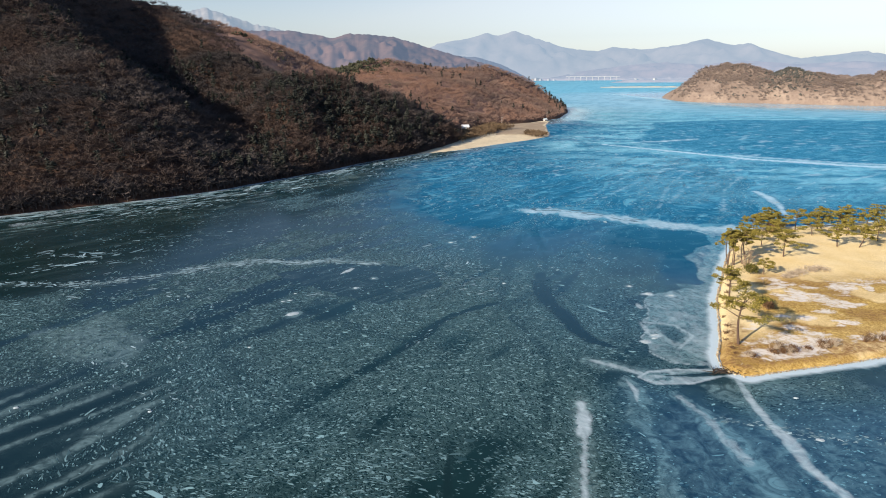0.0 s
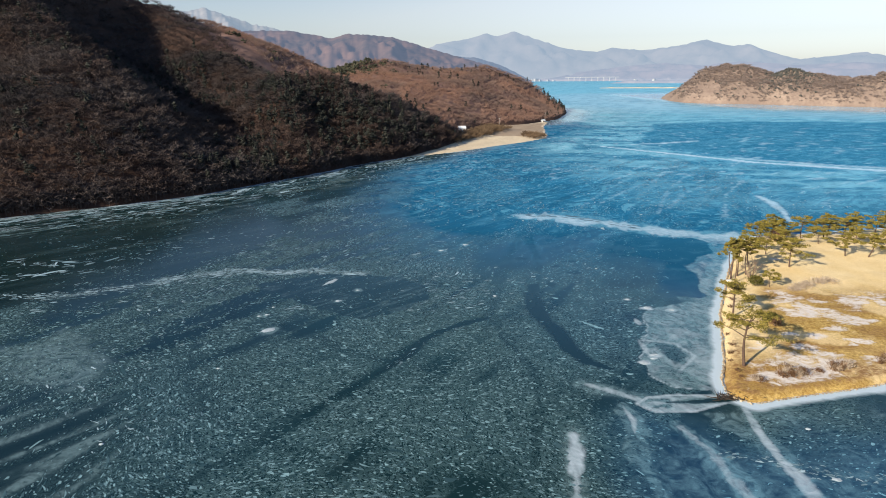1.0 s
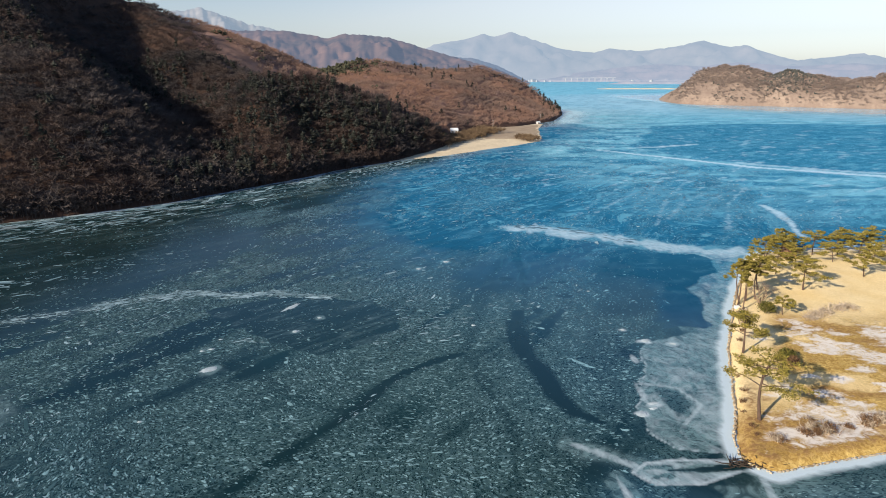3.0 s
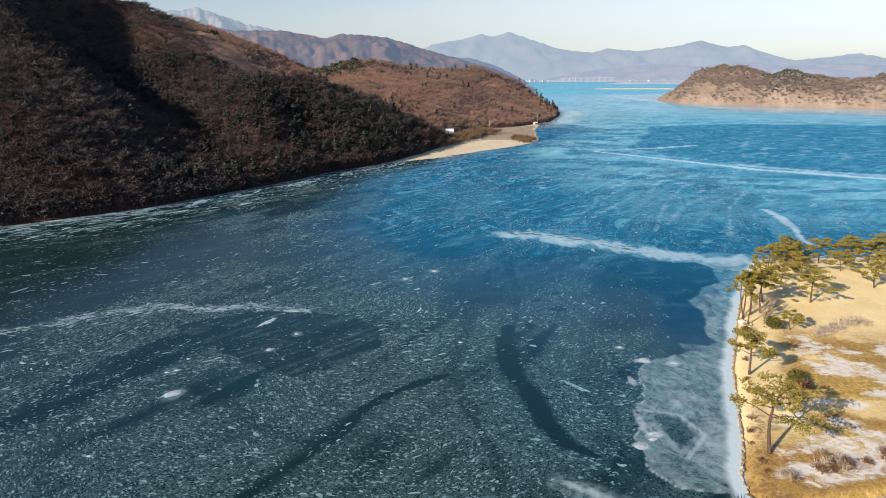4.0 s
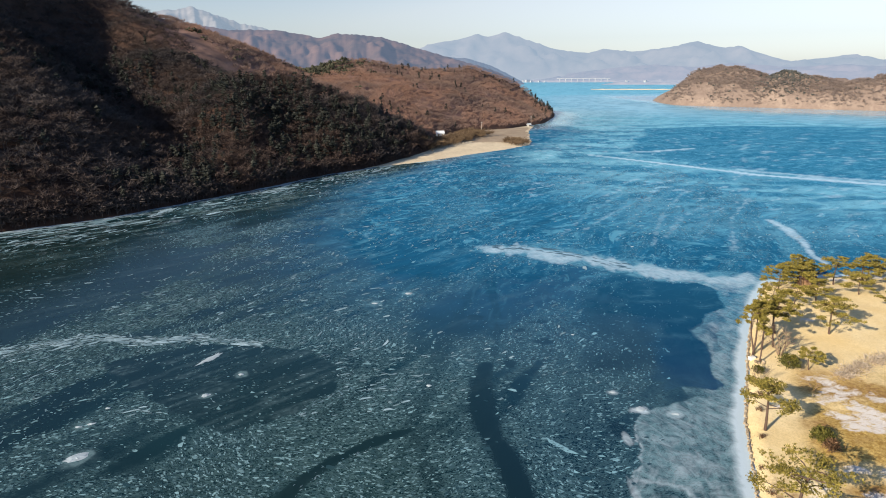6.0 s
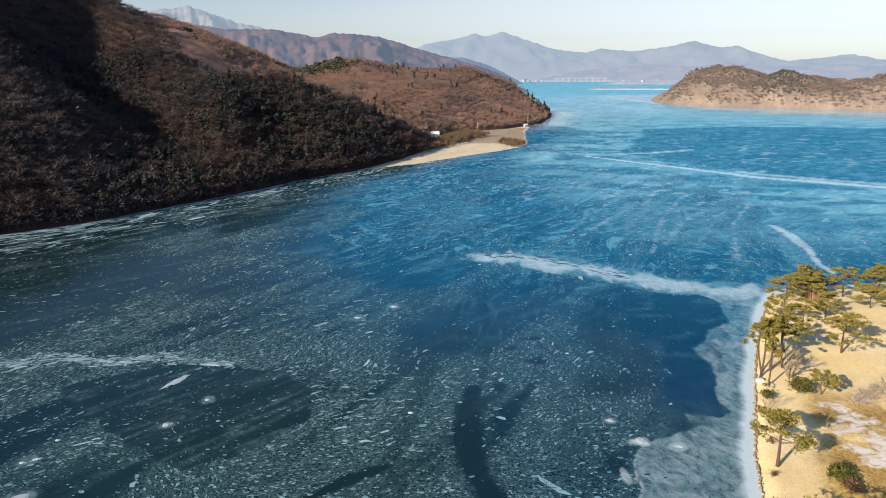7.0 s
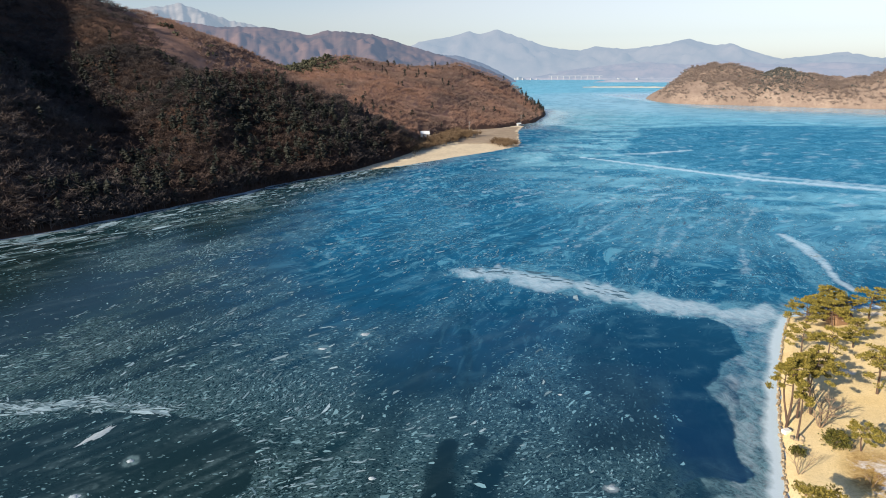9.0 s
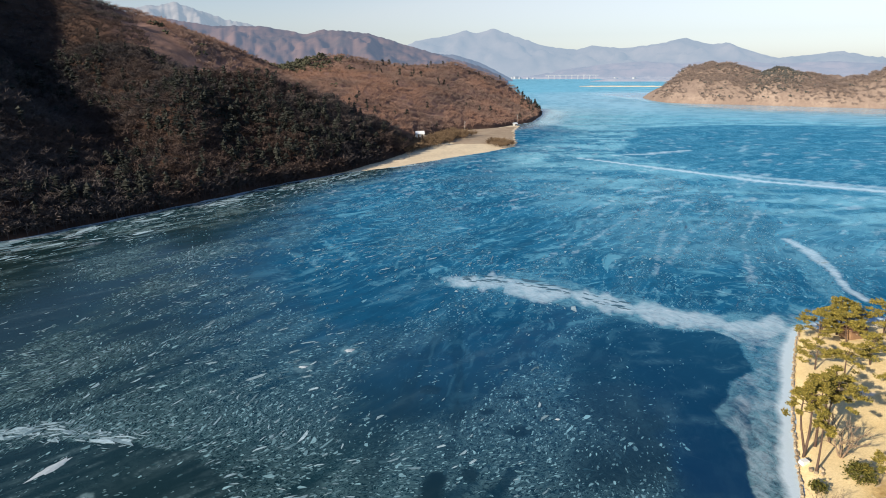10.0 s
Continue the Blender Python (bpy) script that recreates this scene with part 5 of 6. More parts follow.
    wood("far_hill_grove", p[grove], rng.uniform(0.7, 1.2, grove.sum()), bush, MEADOW, "soft green young pine grove on top of the further hill")
    # the bluff across the lake
    x, y = scatter(350, 760, 560, 1080, 2.4)
    h, ds = island_height(x, y)
    keep = (ds > 0.8) & (depth_in(x, y, bluff_face) > -18)
    x, y, h, ds = x[keep], y[keep], h[keep], ds[keep]
    crest = smooth(17, 30, h + 26 * (fbm(x / 34, y / 34, 144) - 0.5))
    keep = rng.uniform(0, 1, len(x)) < np.clip(crest + 2.0 * (fbm(x / 22, y / 22, 143) - 0.15), 0.6, 1) * (1 - 0.93 * np.exp(-((x - 384) / 13) ** 2 - ((y - 884) / 26) ** 2))
    p, crest = np.stack([x, y, h - 0.4], 1)[keep], crest[keep]
    green = (np.exp(-((p[:, 0] - 484) / 26) ** 2 - ((p[:, 1] - 850) / 34) ** 2) * 1.1 + 0.02) > rng.uniform(0, 1, len(p))
    dark = ~green & (np.maximum(crest, 0.24 + 0.40 * smooth(0.46, 0.60, fbm(p[:, 0] / 14, p[:, 1] / 14, 145))) > rng.uniform(0.05, 0.85, len(p)))
    pale = ~green & ~dark
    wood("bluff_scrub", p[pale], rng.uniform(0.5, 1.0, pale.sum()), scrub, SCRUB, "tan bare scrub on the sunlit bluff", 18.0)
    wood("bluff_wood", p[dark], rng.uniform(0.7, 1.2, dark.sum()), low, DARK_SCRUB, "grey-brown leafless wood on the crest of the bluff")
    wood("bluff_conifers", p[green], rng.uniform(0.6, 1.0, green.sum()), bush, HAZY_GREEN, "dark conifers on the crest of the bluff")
    # brown thicket behind the beach
    pts = []
    for i in range(760):
        u = rng.uniform(0, 1)
        pts.append((6 + 40 * u + rng.normal(0, 4.2), 372 + 88 * u + rng.normal(0, 7)))
    for i in range(170):
        a, k = rng.uniform(0, 6.28), rng.uniform(0, 1) ** 0.5
        pts.append((66 + 9 * k * math.cos(a), 408 + 15 * k * math.sin(a)))
    pts = np.array(pts)
    hb, db = beach_height(pts[:, 0], pts[:, 1])
    hh, dh = hill_height(pts[:, 0], pts[:, 1])
    ok = (db > 1.2) | (dh > 0)
    pts, hb = pts[ok], np.maximum(hb, hh)[ok]
    wood("beach_thicket", np.stack([pts[:, 0], pts[:, 1], hb], 1), np.where((pts[:, 0] > 55) & (pts[:, 1] < 430), 0.7, 1.0) * rng.uniform(0.7, 1.45, len(pts)), scrub + brushy, THICKET, "low brown thicket behind the beach")


build_woods()


# ---- trees and shrubs on the point ----
def ground_at(x, y):
    h, _ = point_height(np.array([x], float), np.array([y], float))
    return float(h[0])


def tufts(centers, rx, rz, count, size):
    """Needle tufts filling flat pads round the given centres."""
    verts, faces = [], []
    base = 0
    for cx, cy, cz in centers:
        for i in range(count):
            while True:
                q = rng.uniform(-1, 1, 3)
                if q @ q < 1:
                    break
            c = np.array((cx, cy, cz)) + q * np.array((rx, rx, rz)) * rng.uniform(0.75, 1.15)
            for k in range(5):
                d = rng.normal(0, 1, 3)
                d[2] = abs(d[2]) * 0.8 + 0.1
                d *= size * rng.uniform(0.7, 1.2) / np.linalg.norm(d)
                s = np.cross(d, rng.normal(0, 1, 3))
                s *= size * 0.22 / (np.linalg.norm(s) + 1e-9)
                verts += [c - s - d * 0.2, c + s - d * 0.2, c + d]
                faces.append((base, base + 1, base + 2))
                base += 3
    return np.array(verts), np.array(faces)


def tints(n, verts_per):
    return np.repeat(rng.uniform(0, 1, n // verts_per + 1), verts_per)[:n]


def pine(x, y, tall, lean=(0.0, 0.0), spread=2.4, pads=11, first=0.5, label="wind-shaped pine with olive needle pads standing in dry grass"):
    ob = thing("pine_tree", (x, y, ground_at(x, y)), label, "pine tree", "pines on the point")
    bend = rng.normal(0, 0.05, 2)
    steps = np.linspace(0, 1, 7)
    path = np.array([(lean[0] * tall * u + bend[0] * tall * math.sin(3.1 * u), lean[1] * tall * u + bend[1] * tall * math.sin(3.1 * u), tall * 0.9 * u - 0.3 * (u == 0)) for u in steps])
    r0 = (0.023 if first < 0.6 else 0.016) * tall
    part_np("trunk", *tube(path, [r0 * 1.25, r0, r0 * 0.85, r0 * 0.75, r0 * 0.6, r0 * 0.42, r0 * 0.15], 8), BARK, ob)
    def pad(name, centers, parent):
        """Needle tufts in flat pads round the given centres."""
        for c in list(centers):
            if rng.uniform() < 0.7:
                centers.append(c + np.array((rng.normal(0, 0.3 * spread), rng.normal(0, 0.3 * spread), rng.normal(0, 0.12))))
        v, f = tufts(centers, 0.24 * spread + 0.06, 0.17, 30, 0.23)
        tagged(part_np(name, v, f, NEEDLES, parent, "", {"tint": tints(len(v), 15)}, False), kind="stuff")

    pad("crown", [path[-1] + np.array((0, 0, 0.05 * tall))], ob)
    turn = rng.uniform(0, 6.28)
    for i in range(pads):
        u = first + (0.97 - first) * (i + rng.uniform(0, 0.8)) / pads
        k = min(int(u * 6), 5)
        start = path[k] + (path[k + 1] - path[k]) * (u * 6 - k)
        turn += 2.4 + rng.normal(0, 0.35)
        reach = spread * (1.25 - 0.80 * (u - first) / (1 - first)) * rng.uniform(0.6, 1.15)
        end = start + np.array((math.cos(turn) * reach, math.sin(turn) * reach, reach * rng.uniform(0.05, 0.45)))
        mid = (start + end) / 2 + np.array((rng.normal(0, 0.12), rng.normal(0, 0.12), rng.uniform(-0.05, 0.25)))
        limb = part_np("limb", *tube([start, mid, end], [r0 * 0.42, r0 * 0.28, r0 * 0.10], 5), BARK, ob)
        centers = [end, (mid + 2 * end) / 3 + rng.normal(0, 0.35, 3)]
        if rng.uniform() < 0.6:
            centers.append(end + np.array((rng.normal(0, 0.6), rng.normal(0, 0.6), rng.uniform(0, 0.3))))
        pad("needles", centers, limb)
    return ob


def shrub(x, y, wide, tall, material, label, count=420, size=0.24, category="shrub", hollow=0.55):
    """A rounded bush: short stems under a shell of small leaves."""
    ob = thing("round_shrub", (x, y, ground_at(x, y)), label, category, "shrubs on the point")
    stems = [tube([(0, 0, -0.2), (rng.normal(0, 0.2), rng.normal(0, 0.2), tall * 0.3), (rng.normal(0, wide * 0.3), rng.normal(0, wide * 0.3), tall * 0.7)], [0.07, 0.05, 0.02], 5) for i in range(6)]
    part_np("stems", *joined(stems), GREY_BARK, ob)
    verts, faces, base = [], [], 0
    for i in range(count * 3):
        d = rng.normal(0, 1, 3)
        d /= np.linalg.norm(d)
        if d[2] < -0.55:
            continue
        lump = 1 + 0.22 * math.sin(5 * math.atan2(d[1], d[0]) + x) * (1 - d[2] ** 2) + 0.12 * rng.normal()
        c = d * np.array((wide, wide, tall * 0.55)) * rng.uniform(hollow, 1.0) * lump + np.array((0, 0, tall * 0.5))
        c[2] = max(c[2], 0.05)
        s = rng.normal(0, 1, (2, 3))
        s *= size / np.linalg.norm(s, axis=1)[:, None]
        verts += [c, c + s[0], c + s[1]]
        faces.append((base, base + 1, base + 2))
        base += 3
    part_np("foliage", np.array(verts), np.array(faces), material, ob, "", {"tint": tints(len(verts), 9)}, False)
    return ob


def fork(start, direction, length, radius, level, pieces):
    end = start + direction * length
    mid = (start + end) / 2 + rng.normal(0, 0.04 * length, 3)
    pieces.append(tube([start, mid, end], [radius, radius * 0.8, radius * 0.55], 5 if level > 1 else 4))
    if level == 0:
        return
    for i in range(3 if level > 1 else 4):
        d = direction + rng.normal(0, 0.42, 3) + np.array((0, 0, 0.12))
        d /= np.linalg.norm(d)
        fork(end if i < 2 else mid, d, length * rng.uniform(0.55, 0.8), radius * 0.55, level - 1, pieces)


def bare_tree(x, y, tall, label, stems=4, material=None, radius=0.11, level=3):
    ob = thing("bare_tree", (x, y, ground_at(x, y)), label, "bare tree", "leafless trees on the point")
    for i in range(stems):
        a = i * 6.28 / stems + rng.uniform(-0.4, 0.4)
        d = np.array((math.cos(a) * 0.45, math.sin(a) * 0.45, 1.0))
        d /= np.linalg.norm(d)
        pieces = []
        fork(np.array((math.cos(a) * 0.08, math.sin(a) * 0.08, -0.2)), d, tall * 0.42, radius, level, pieces)
        part_np("stem", *joined(pieces), material or GREY_BARK, ob)
    return ob


def dry_bush(x, y, wide, tall, material, label, blades=170):
    """A tangle of dry stalks."""
    ob = thing("dry_bush", (x, y, ground_at(x, y)), label, "dry bush", "dry bushes on the point")
    pieces = []
    for i in range(blades):
        a = np.array((rng.normal(0, wide * 0.45), rng.normal(0, wide * 0.45), -0.05))
        b = a + np.array((rng.normal(0, wide * 0.45), rng.normal(0, wide * 0.45), tall * rng.uniform(0.35, 1.1)))
        pieces.append(sliver(a, b, 0.035))
        m = a + (b - a) * rng.uniform(0.4, 0.8)
        pieces.append(sliver(m, m + np.array((rng.normal(0, 0.35), rng.normal(0, 0.35), rng.uniform(0.1, 0.4))) * tall, 0.03))
    v, f = joined(pieces)
    tagged(part_np("tangle", v, f, material, ob, "", {"tint": tints(len(v), 6)}, False), kind="stuff")
    return ob


pine(44.6, 81.3, 8.6, (0.05, 0.04), 3.3, 13, 0.5, "large spreading pine with a bare leaning trunk near the shore")
pine(51.3, 98.8, 6.8, (-0.06, 0.02), 2.5, 12, 0.42)
pine(60.2, 118.5, 9.0, (-0.02, 0.06), 1.5, 8, 0.66)
pine(60.8, 119.2, 8.0, (-0.04, 0.14), 1.4, 7, 0.68)
pine(62.1, 119.6, 8.4, (0.03, 0.10), 1.5, 8, 0.66)
pine(64.2, 120.2, 7.8, (0.06, 0.10), 1.8, 9, 0.62)
pine(67.2, 125.0, 6.6, (0.02, 0.0), 2.0, 10, 0.5)
pine(59.5, 115.4, 7.0, (-0.02, 0.04), 1.0, 5, 0.72)
pine(75.1, 124.0, 6.2, (0.05, 0.06), 2.7, 12, 0.40)
pine(73.2, 136.6, 4.2, (0.0, 0.0), 2.0, 8, 0.4)
pine(75.5, 134.0, 4.6, (0.05, 0.05), 2.2, 8, 0.4)
pine(81.1, 136.9, 4.4, (0.05, 0.05), 2.0, 8, 0.35)
for px, py, ph in ((83.0, 144.2, 4.6), (78.7, 144.6, 4.8), (80.6, 147.2, 5.0), (83.6, 147.4, 6.4), (87.0, 148.8, 4.8), (91.1, 147.2, 5.8), (96.4, 146.4, 6.3), (98.8, 149.0, 5.4), (101.2, 146.4, 5.8), (105, 148.6, 6.2), (109, 146.8, 5.6), (113, 148.5, 6.0), (118, 147.5, 6.2),
                   (91.2, 130.6, 5.2), (95.5, 129.6, 5.6), (103.4, 134.6, 5.4), (110, 131, 5.8), (99.0, 139.5, 4.4), (91.0, 140.0, 4.0)):
    pine(px, py, ph, (rng.normal(0, 0.06), rng.normal(0.02, 0.05)), rng.uniform(1.7, 2.5), 11, 0.34)
pine(65.0, 112.8, 3.4, (0.06, 0.04), 1.4, 7, 0.4, "small crooked young pine on yellow sand")
bare_tree(63.6, 117.6, 5.2, "spreading leafless tree with several grey-brown stems", 5)
bare_tree(56.2, 109.6, 3.2, "thin leafless sapling beside the stone edge", 3, None, 0.05)
bare_tree(62.4, 107.5, 2.2, "thin leafless sapling in dry grass", 2, None, 0.04, 2)
shrub(62.6, 113.6, 1.35, 2.0, EVERGREEN, "clipped round evergreen shrub on yellow sand")
shrub(57.8, 112.6, 0.75, 1.0, EVERGREEN, "small yellow-green shrub near the shore", 160)
shrub(56.3, 96.4, 1.15, 1.6, EVERGREEN, "dense dark evergreen shrub in grass")
shrub(56.2, 94.6, 0.8, 1.3, BRUSH, "rust-brown leafy shrub in dry grass", 200)
for bx, by, bw, bt in ((70.3, 111.8, 1.5, 1.1), (72.5, 113.0, 1.3, 1.0), (75.5, 114.6, 1.2, 1.2), (78.0, 115.2, 1.6, 0.9), (68.4, 110.6, 1.2, 0.8)):
    dry_bush(bx, by, bw, bt, PALE_BRUSH, "pale grey heap of dead brush on snow-flecked grass")
for i in range(84):
    u = rng.uniform(0, 1)
    bx, by = 43.4 + 36 * u, 76.6 + 8.6 * u + abs(rng.normal(0, 1.1))
    if math.sin(bx * 0.9) + math.sin(bx * 0.37 + 1.0) < -0.75:
        continue
    dry_bush(bx, by, rng.uniform(0.35, 0.75), rng.uniform(0.5, 1.25), BRUSH if rng.uniform() < 0.6 else PALE_BRUSH, "brown leafless brush along the shore of the point", 46)
for bx, by in ((43.0, 80.0), (42.6, 78.2), (44.2, 77.6), (43.8, 83.4), (44.8, 85.6), (46.2, 88.2), (47.5, 92.4), (50.2, 97.4), (53.0, 103.2), (55.0, 106.6)):
    dry_bush(bx, by, rng.uniform(0.3, 0.6), rng.uniform(0.4, 0.9), BRUSH, "rust-brown weeds beside the stone edge", 40)


def driftwood(x, y):
    """Dark branches lying half on the ice at the corner of the point."""
    ob = thing("driftwood", (x, y, 0.05), "tangle of dark wet driftwood branches on the shore ice", "driftwood")
    for i in range(48):
        a = np.array((rng.uniform(-2.4, 2.0), rng.normal(0, 0.45), 0.05))
        d = np.array((rng.normal(0, 0.9), rng.normal(0, 0.5), abs(rng.normal(0, 0.25))))
        part_np("branch", *tube([a, a + d * 0.6 + rng.normal(0, 0.06, 3), a + d * 1.2], [0.07, 0.05, 0.02], 5), DARK_WOOD, ob)


DARK_WOOD = make_plain("wet_wood", (0.030, 0.022, 0.016), (0.060, 0.042, 0.030), 5.0, 0.7, 0.4, 0.01)
driftwood(39.6, 73.9)

# ---- stone edge of the point ----
edging = tagged(new("stone_edging"), "low dry-laid stone edging along the shore of the point", "stone edging", kind="structure")


def stone_mesh(seed):
    r = random.Random(seed)
    bm = bmesh.new()
    bmesh.ops.create_cube(bm, size=1)
    bmesh.ops.bevel(bm, geom=bm.edges[:], offset=0.14, segments=1, affect="EDGES")
    for v in bm.verts:
        v.co += Vector((r.uniform(-1, 1), r.uniform(-1, 1), r.uniform(-1, 1))) * 0.07
    me = bpy.data.meshes.new("stone")
    bm.to_mesh(me)
    bm.free()
    me.materials.append(STONE)
    return me


STONES = [stone_mesh(i) for i in range(6)]


def lay_stones(path, gap, size, inset):
    pts = np.array(path, float)
    seg = np.hypot(*np.diff(pts, axis=0).T)
    total = seg.sum()
    run = 0.0
    while run < total:
        k = int(np.searchsorted(np.cumsum(seg), run, side="right"))
        k = min(k, len(seg) - 1)
        u = (run - seg[:k].sum()) / seg[k]
        p = pts[k] + (pts[k + 1] - pts[k]) * u
        d = (pts[k + 1] - pts[k]) / seg[k]
        q = p + np.array((d[1], -d[0])) * (inset + rng.normal(0, 0.07))
        s = size * rng.uniform(0.6, 1.3)
        ob = new("stone", STONES[rng.integers(0, 6)])
        ob.parent = edging
        ob.matrix_world = pose(q[0], q[1], 0.10 + 0.08 * rng.uniform(), rng.normal(0, 8), rng.normal(0, 8), math.degrees(math.atan2(d[1], d[0])) + rng.normal(0, 12)) @ Matrix.Diagonal((s * 1.3, s * 0.9, s * 0.8, 1))
        run += gap * rng.uniform(0.75, 1.3) * s / size


lay_stones([(80.2, 150.6), (77.2, 146.8), (72, 139), (66, 129.6), (60.6, 120.2), (56, 111.5), (50.4, 101), (45.6, 89.5), (42.6, 82.5), (40.2, 78)], 0.38, 0.27, 0.22)
lay_stones([(40.2, 78), (39.4, 74.2), (41.3, 72.4), (48.6, 74.2), (56, 75.7), (64.6, 78), (78, 82)], 0.34, 0.19, 0.24)


# ---- loose things on the ice and the point ----
def ice_lump(x, y, wide, deep, tall, rz, label):
    """A crust of snow-covered ice, thin at its ragged rim."""
    bm = bmesh.new()
    n = 14
    top = bm.verts.new((0, 0, tall))
    rings = []
    for r, z in ((0.45, tall * 0.85), (0.8, tall * 0.45), (1.0, 0.006)):
        ring = []
        for i in range(n):
            a = i * 2 * math.pi / n
            k = r * (1 + rng.normal(0, 0.16))
            ring.append(bm.verts.new((math.cos(a) * wide * k, math.sin(a) * deep * k, z * rng.uniform(0.7, 1.2))))
        rings.append(ring)
    for i in range(n):
        j = (i + 1) % n
        bm.faces.new((top, rings[0][i], rings[0][j]))
        bm.faces.new((rings[0][i], rings[1][i], rings[1][j], rings[0][j]))
        bm.faces.new((rings[1][i], rings[2][i], rings[2][j], rings[1][j]))
    me = bpy.data.meshes.new("ice_lump")
    bm.to_mesh(me)
    bm.free()
    me.materials.append(LUMP)
    ob = tagged(new("ice_lump", me), label, "ice lump", "white lumps on the ice")
    ob.matrix_world = pose(x, y, 0, 0, 0, rz)


for lx, ly, lw, ld, lr in ((-26.6, 96.2, 1.5, 1.0, 30), (-29.8, 102.2, 0.5, 0.3, 10), (-28.6, 102.8, 0.7, 0.3, 20), (-28.4, 106.3, 0.5, 0.3, 0), (-54.4, 66.2, 0.5, 0.35, 0), (-14.3, 114.8, 0.55, 0.45, 0), (-17.2, 109.2, 0.7, 0.6, 40),
                           (12.2, 111.1, 0.55, 0.4, 10), (2.0, 141.5, 0.9, 0.5, 0), (8.0, 146.5, 1.0, 0.8, 20), (35.3, 126.9, 0.4, 0.3, 0), (-30.0, 83.0, 0.4, 0.3, 0), (-36.8, 65.0, 0.4, 0.3, 15), (25.5, 171.0, 0.5, 0.4, 0), (61.5, 177.5, 0.6, 0.4, 0), (38.8, 104.6, 1.1, 0.7, 10), (31.4, 83.7, 1.0, 0.8, 0), (33.6, 86.2, 1.1, 0.4, 20), (33.2, 85.0, 0.8, 0.35, 15), (36.5, 108.8, 0.6, 0.4, 0), (46.6, 91.4, 1.2, 0.45, 5), (42.8, 103.4, 0.7, 0.4, 0), (45.0, 66.8, 0.5, 0.35, 0), (42.6, 57.8, 0.7, 0.4, 0)):
    ice_lump(lx, ly, lw * 0.72, ld * 0.72, 0.10, lr, "small white lump of snow crust frozen on the ice")
ice_lump(-20.4, 119.8, 0.55, 2.1, 0.08, -28, "long pale ice slab frozen into the dark pool")


def crate(x, y, rz):
    ob = thing("white_crate", (x, y, ground_at(x, y)), "white box with a dark lid beside the stone edge", "box", "", rz)
    bm = bmesh.new()
    box_bm(bm, 0, 0, 0.24, 0.9, 0.6, 0.5, 0, 0.03)
    part("body", bm, PLASTER, ob)
    bm = bmesh.new()
    box_bm(bm, 0.52, 0, 0.27, 0.2, 0.64, 0.54, 0, 0.03)
    part("panel", bm, GLASS_DARK, ob, "dark end panel")


crate(59.4, 117.2, 15)


def rock_heap(x, y):
    ob = thing("rock_heap", (x, y, ground_at(x, y)), "small heap of pale stones on yellow sand", "stones")
    for i in range(6):
        st = new("stone", STONES[i])
        st.parent = ob
        s = rng.uniform(0.25, 0.45)
        st.matrix_local = pose(rng.normal(0, 0.35), rng.normal(0, 0.35), s * 0.35, rng.normal(0, 10), 0, rng.uniform(0, 180)) @ Matrix.Diagonal((s, s * 0.8, s * 0.8, 1))


rock_heap(60.0, 115.4)


def hut(x, y, z, w, d, h, rz, label, roof_mat, wall_mat, name="lake_hut"):
    ob = thing(name, (x, y, z), label, "hut", "", rz)
    bm = bmesh.new()
    box_bm(bm, 0, 0, h * 0.5 - 0.1, w, d, h + 0.2)
    part("wall", bm, wall_mat, ob)
    bm = bmesh.new()
    e, r = 0.35, 0.42 * d
    pts = [(-w / 2 - e, -d / 2 - e, h - 0.05), (w / 2 + e, -d / 2 - e, h - 0.05), (w / 2 + e, 0, h + r), (-w / 2 - e, 0, h + r), (-w / 2 - e, d / 2 + e, h - 0.05), (w / 2 + e, d / 2 + e, h - 0.05)]
    lo = [bm.verts.new(p) for p in pts]
    hi = [bm.verts.new((p[0], p[1], p[2] + 0.14)) for p in pts]
    for a, b, c, dd in ((0, 1, 2, 3), (3, 2, 5, 4)):
        bm.faces.new((hi[a], hi[b], hi[c], hi[dd]))
        bm.faces.new((lo[dd], lo[c], lo[b], lo[a]))
    for a, b in ((0, 1), (1, 2), (2, 5), (5, 4), (4, 3), (3, 0)):
        bm.faces.new((lo[a], lo[b], hi[b], hi[a]))
    part("roof", bm, roof_mat, ob)
    bm = bmesh.new()
    tall = min(2.0, h - 0.1)
    box_bm(bm, -w * 0.22, -d / 2 - 0.01, tall / 2, 0.8, 0.08, tall)
    door = part("door", bm, WOOD, ob)
    bm = bmesh.new()
    box_bm(bm, -w * 0.22 + 0.3, -d / 2 - 0.08, 1.0, 0.12, 0.07, 0.05)
    part("handle", bm, CONCRETE, door)
    sill = min(1.35, h - 0.55)
    bm = bmesh.new()
    box_bm(bm, w * 0.25, -d / 2 - 0.01, sill, 0.9, 0.07, 0.7)
    window = part("window", bm, GLASS_DARK, ob)
    bm = bmesh.new()
    for side in (-1, 1):
        box_bm(bm, w * 0.25 + side * 0.49, -d / 2 - 0.02, sill, 0.08, 0.10, 0.86)
        box_bm(bm, w * 0.25, -d / 2 - 0.02, sill + side * 0.39, 0.90, 0.10, 0.08)
    part("frame", bm, WOOD, window)
    return ob


hut(85.0, 146.2, ground_at(85.0, 146.2), 2.3, 2.0, 1.6, 12, "small brown wooden hut among the pines", ROOF, WOOD)


def beach_z(x, y):
    a, _ = beach_height(np.array([x], float), np.array([y], float))
    b, _ = hill_height(np.array([x], float), np.array([y], float))
    return float(max(a[0], b[0]))


hut(17.5, 449, beach_z(17.5, 449) - 0.2, 5.2, 3.8, 2.3, 8, "low white-roofed cottage at the edge of the beach", SNOWY, PLASTER, "cottage")
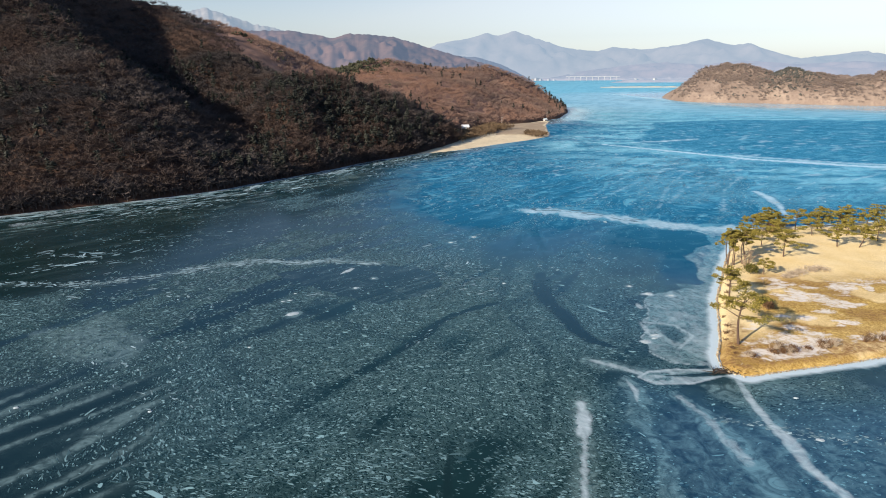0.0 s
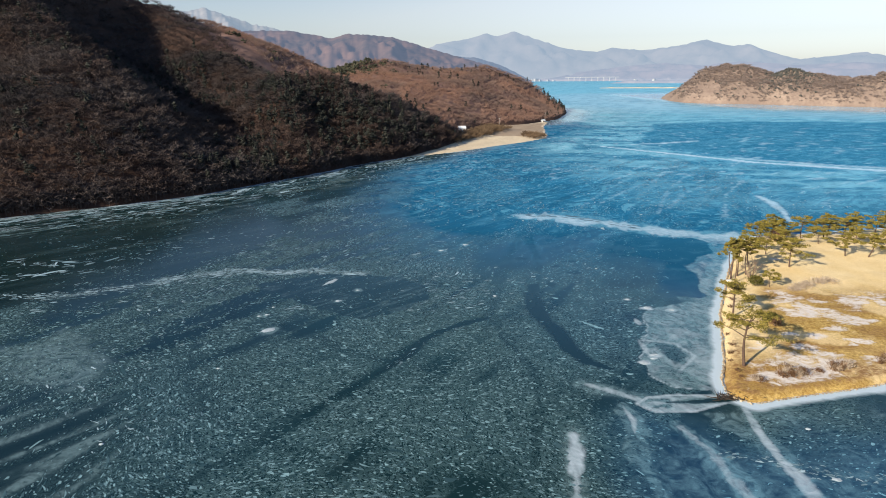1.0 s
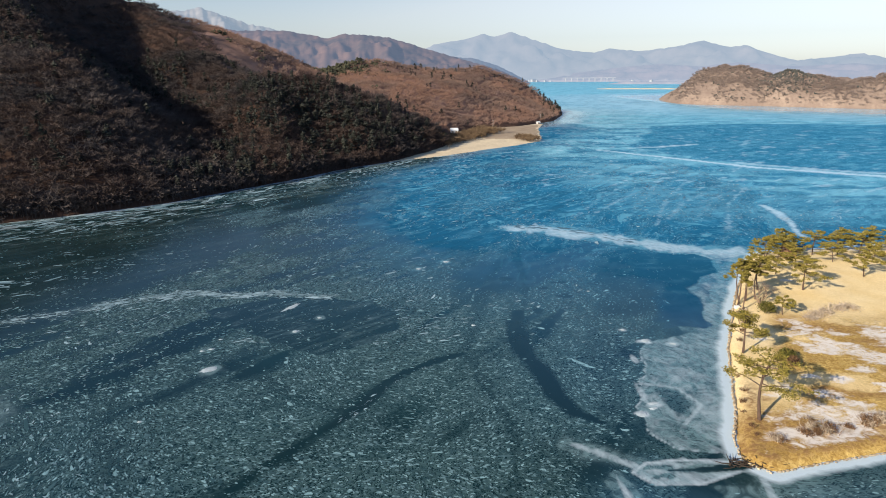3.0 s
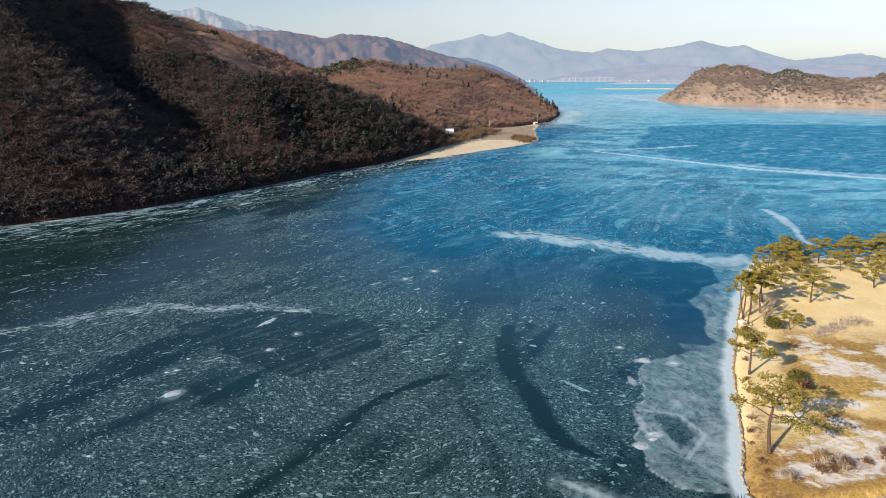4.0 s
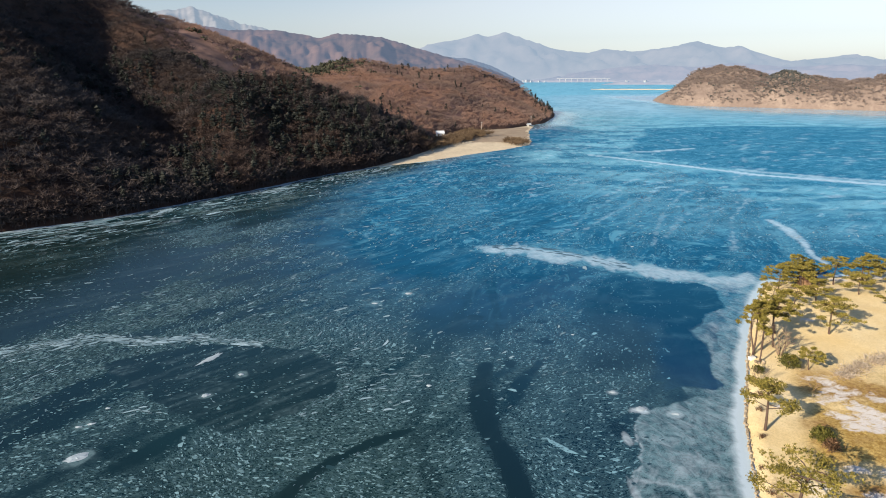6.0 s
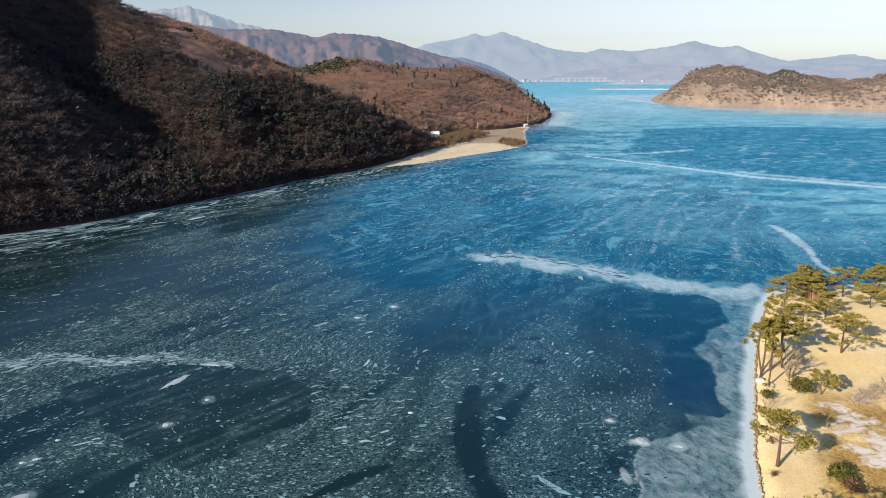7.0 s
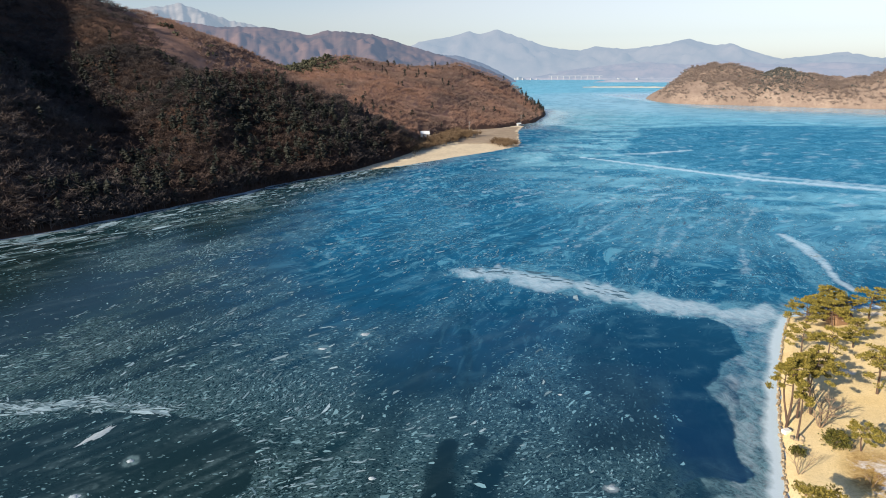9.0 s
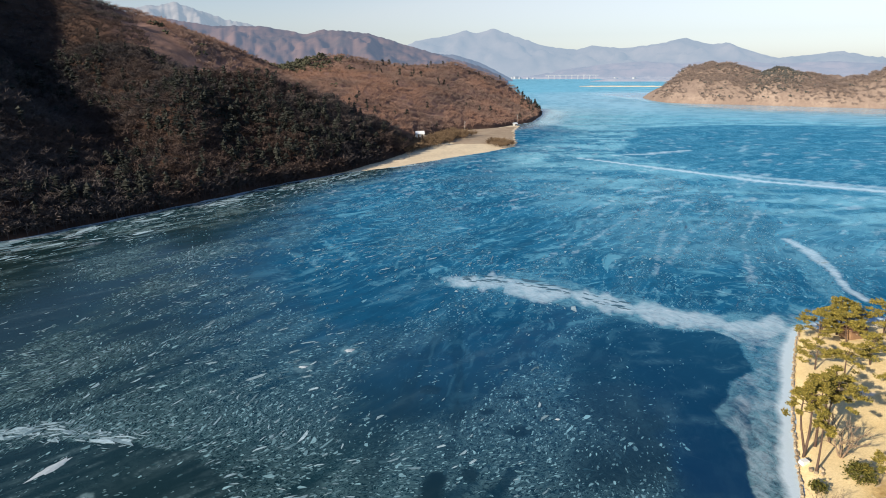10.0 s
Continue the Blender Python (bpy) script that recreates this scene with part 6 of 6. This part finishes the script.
hut(93, 541, beach_z(93, 541) - 0.1, 2.8, 2.2, 1.8, 30, "little white shed at the end of the beach", SNOWY, PLASTER, "shed")


def pole(x, y, tall):
    ob = thing("utility_pole", (x, y, beach_z(x, y)), "pale concrete utility pole behind the beach", "utility pole", "poles behind the beach")
    part_np("shaft", *tube([(0, 0, -0.3), (0, 0, tall * 0.5), (0, 0, tall)], [0.13, 0.12, 0.09], 8), CONCRETE, ob)
    bm = bmesh.new()
    box_bm(bm, 0, 0, tall - 0.6, 1.6, 0.1, 0.12)
    part("crossarm", bm, CONCRETE, ob)


pole(50, 500, 6.5)
pole(97, 556, 6.0)

# ---- bridge and far shore ----
bridge = thing("road_bridge", (0, 0, 0), "long pale concrete road bridge on slim piers in the distance", "bridge")


def bearing(az, dist, z=0.0):
    return np.array((math.sin(radians(az)) * dist, math.cos(radians(az)) * dist, z))


B0, B1 = bearing(11.5, 4150), bearing(16.2, 4150)
run = B1 - B0
turn = math.degrees(math.atan2(run[1], run[0]))
length = float(np.linalg.norm(run))
mid = (B0 + B1) / 2
# deck and piers give off a faint painted haze
bm = bmesh.new()
box_bm(bm, mid[0], mid[1], 25.5, length, 11, 3.2, turn)
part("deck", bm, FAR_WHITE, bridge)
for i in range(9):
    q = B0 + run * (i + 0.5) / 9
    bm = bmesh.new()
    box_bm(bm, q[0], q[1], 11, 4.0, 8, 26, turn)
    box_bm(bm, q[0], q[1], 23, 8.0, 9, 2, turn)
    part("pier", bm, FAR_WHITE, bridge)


def low_bank(name, a0, a1, dist, deep, tall, material, label, seed):
    az = np.linspace(a0, a1, 120)
    rows = []
    for r, k in ((0, -1.0), (0.04, 0.5), (0.3, 1.0), (0.7, 1.0), (1.0, 0.6)):
        taper = np.minimum(1, np.minimum(az - a0, a1 - az) / (0.12 * (a1 - a0)))
        h = tall * k * (0.4 + 1.2 * fbm(az * 2.5, 0 * az + r, seed, 4)) * np.clip(taper, 0.02, 1)
        d = dist + deep * r
        rows.append(np.stack([np.sin(np.radians(az)) * d, np.cos(np.radians(az)) * d, h], 1))
    verts = np.vstack(rows)
    idx = np.arange(120 * 5).reshape(5, 120)
    quads = np.stack([idx[:-1, :-1], idx[:-1, 1:], idx[1:, 1:], idx[1:, :-1]], -1).reshape(-1, 4)
    tagged(new(name, mesh_np(name, verts, quads, material)), label, "shore", kind="structure")


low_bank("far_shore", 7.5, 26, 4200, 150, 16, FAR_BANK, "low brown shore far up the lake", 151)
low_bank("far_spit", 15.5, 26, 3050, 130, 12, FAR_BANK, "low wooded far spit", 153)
low_bank("sandbar", 14.6, 23, 1960, 70, 1.6, SAND, "pale sandbar in the far reach of the lake", 152)


def far_house(az, dist, w, h, i):
    p = bearing(az, dist)
    ob = thing("far_house", (p[0], p[1], 6), "tiny white building on the far shore", "house", "far village", az * 2 + i * 13)
    bm = bmesh.new()
    box_bm(bm, 0, 0, h / 2 - 4, w, w * 0.7, h + 8)
    part("wall", bm, FAR_WHITE, ob)
    bm = bmesh.new()
    box_bm(bm, 0, 0, h + 1.0, w * 1.1, w * 0.8, 2.0)
    part("roof", bm, FAR_BANK, ob)


for i, (az, w, h) in enumerate(((8.55, 20, 8), (8.85, 30, 11), (9.2, 14, 5), (9.9, 14, 5), (10.4, 12, 4), (17.6, 16, 6), (19.2, 18, 6))):
    far_house(az, 4190, w, h, i)
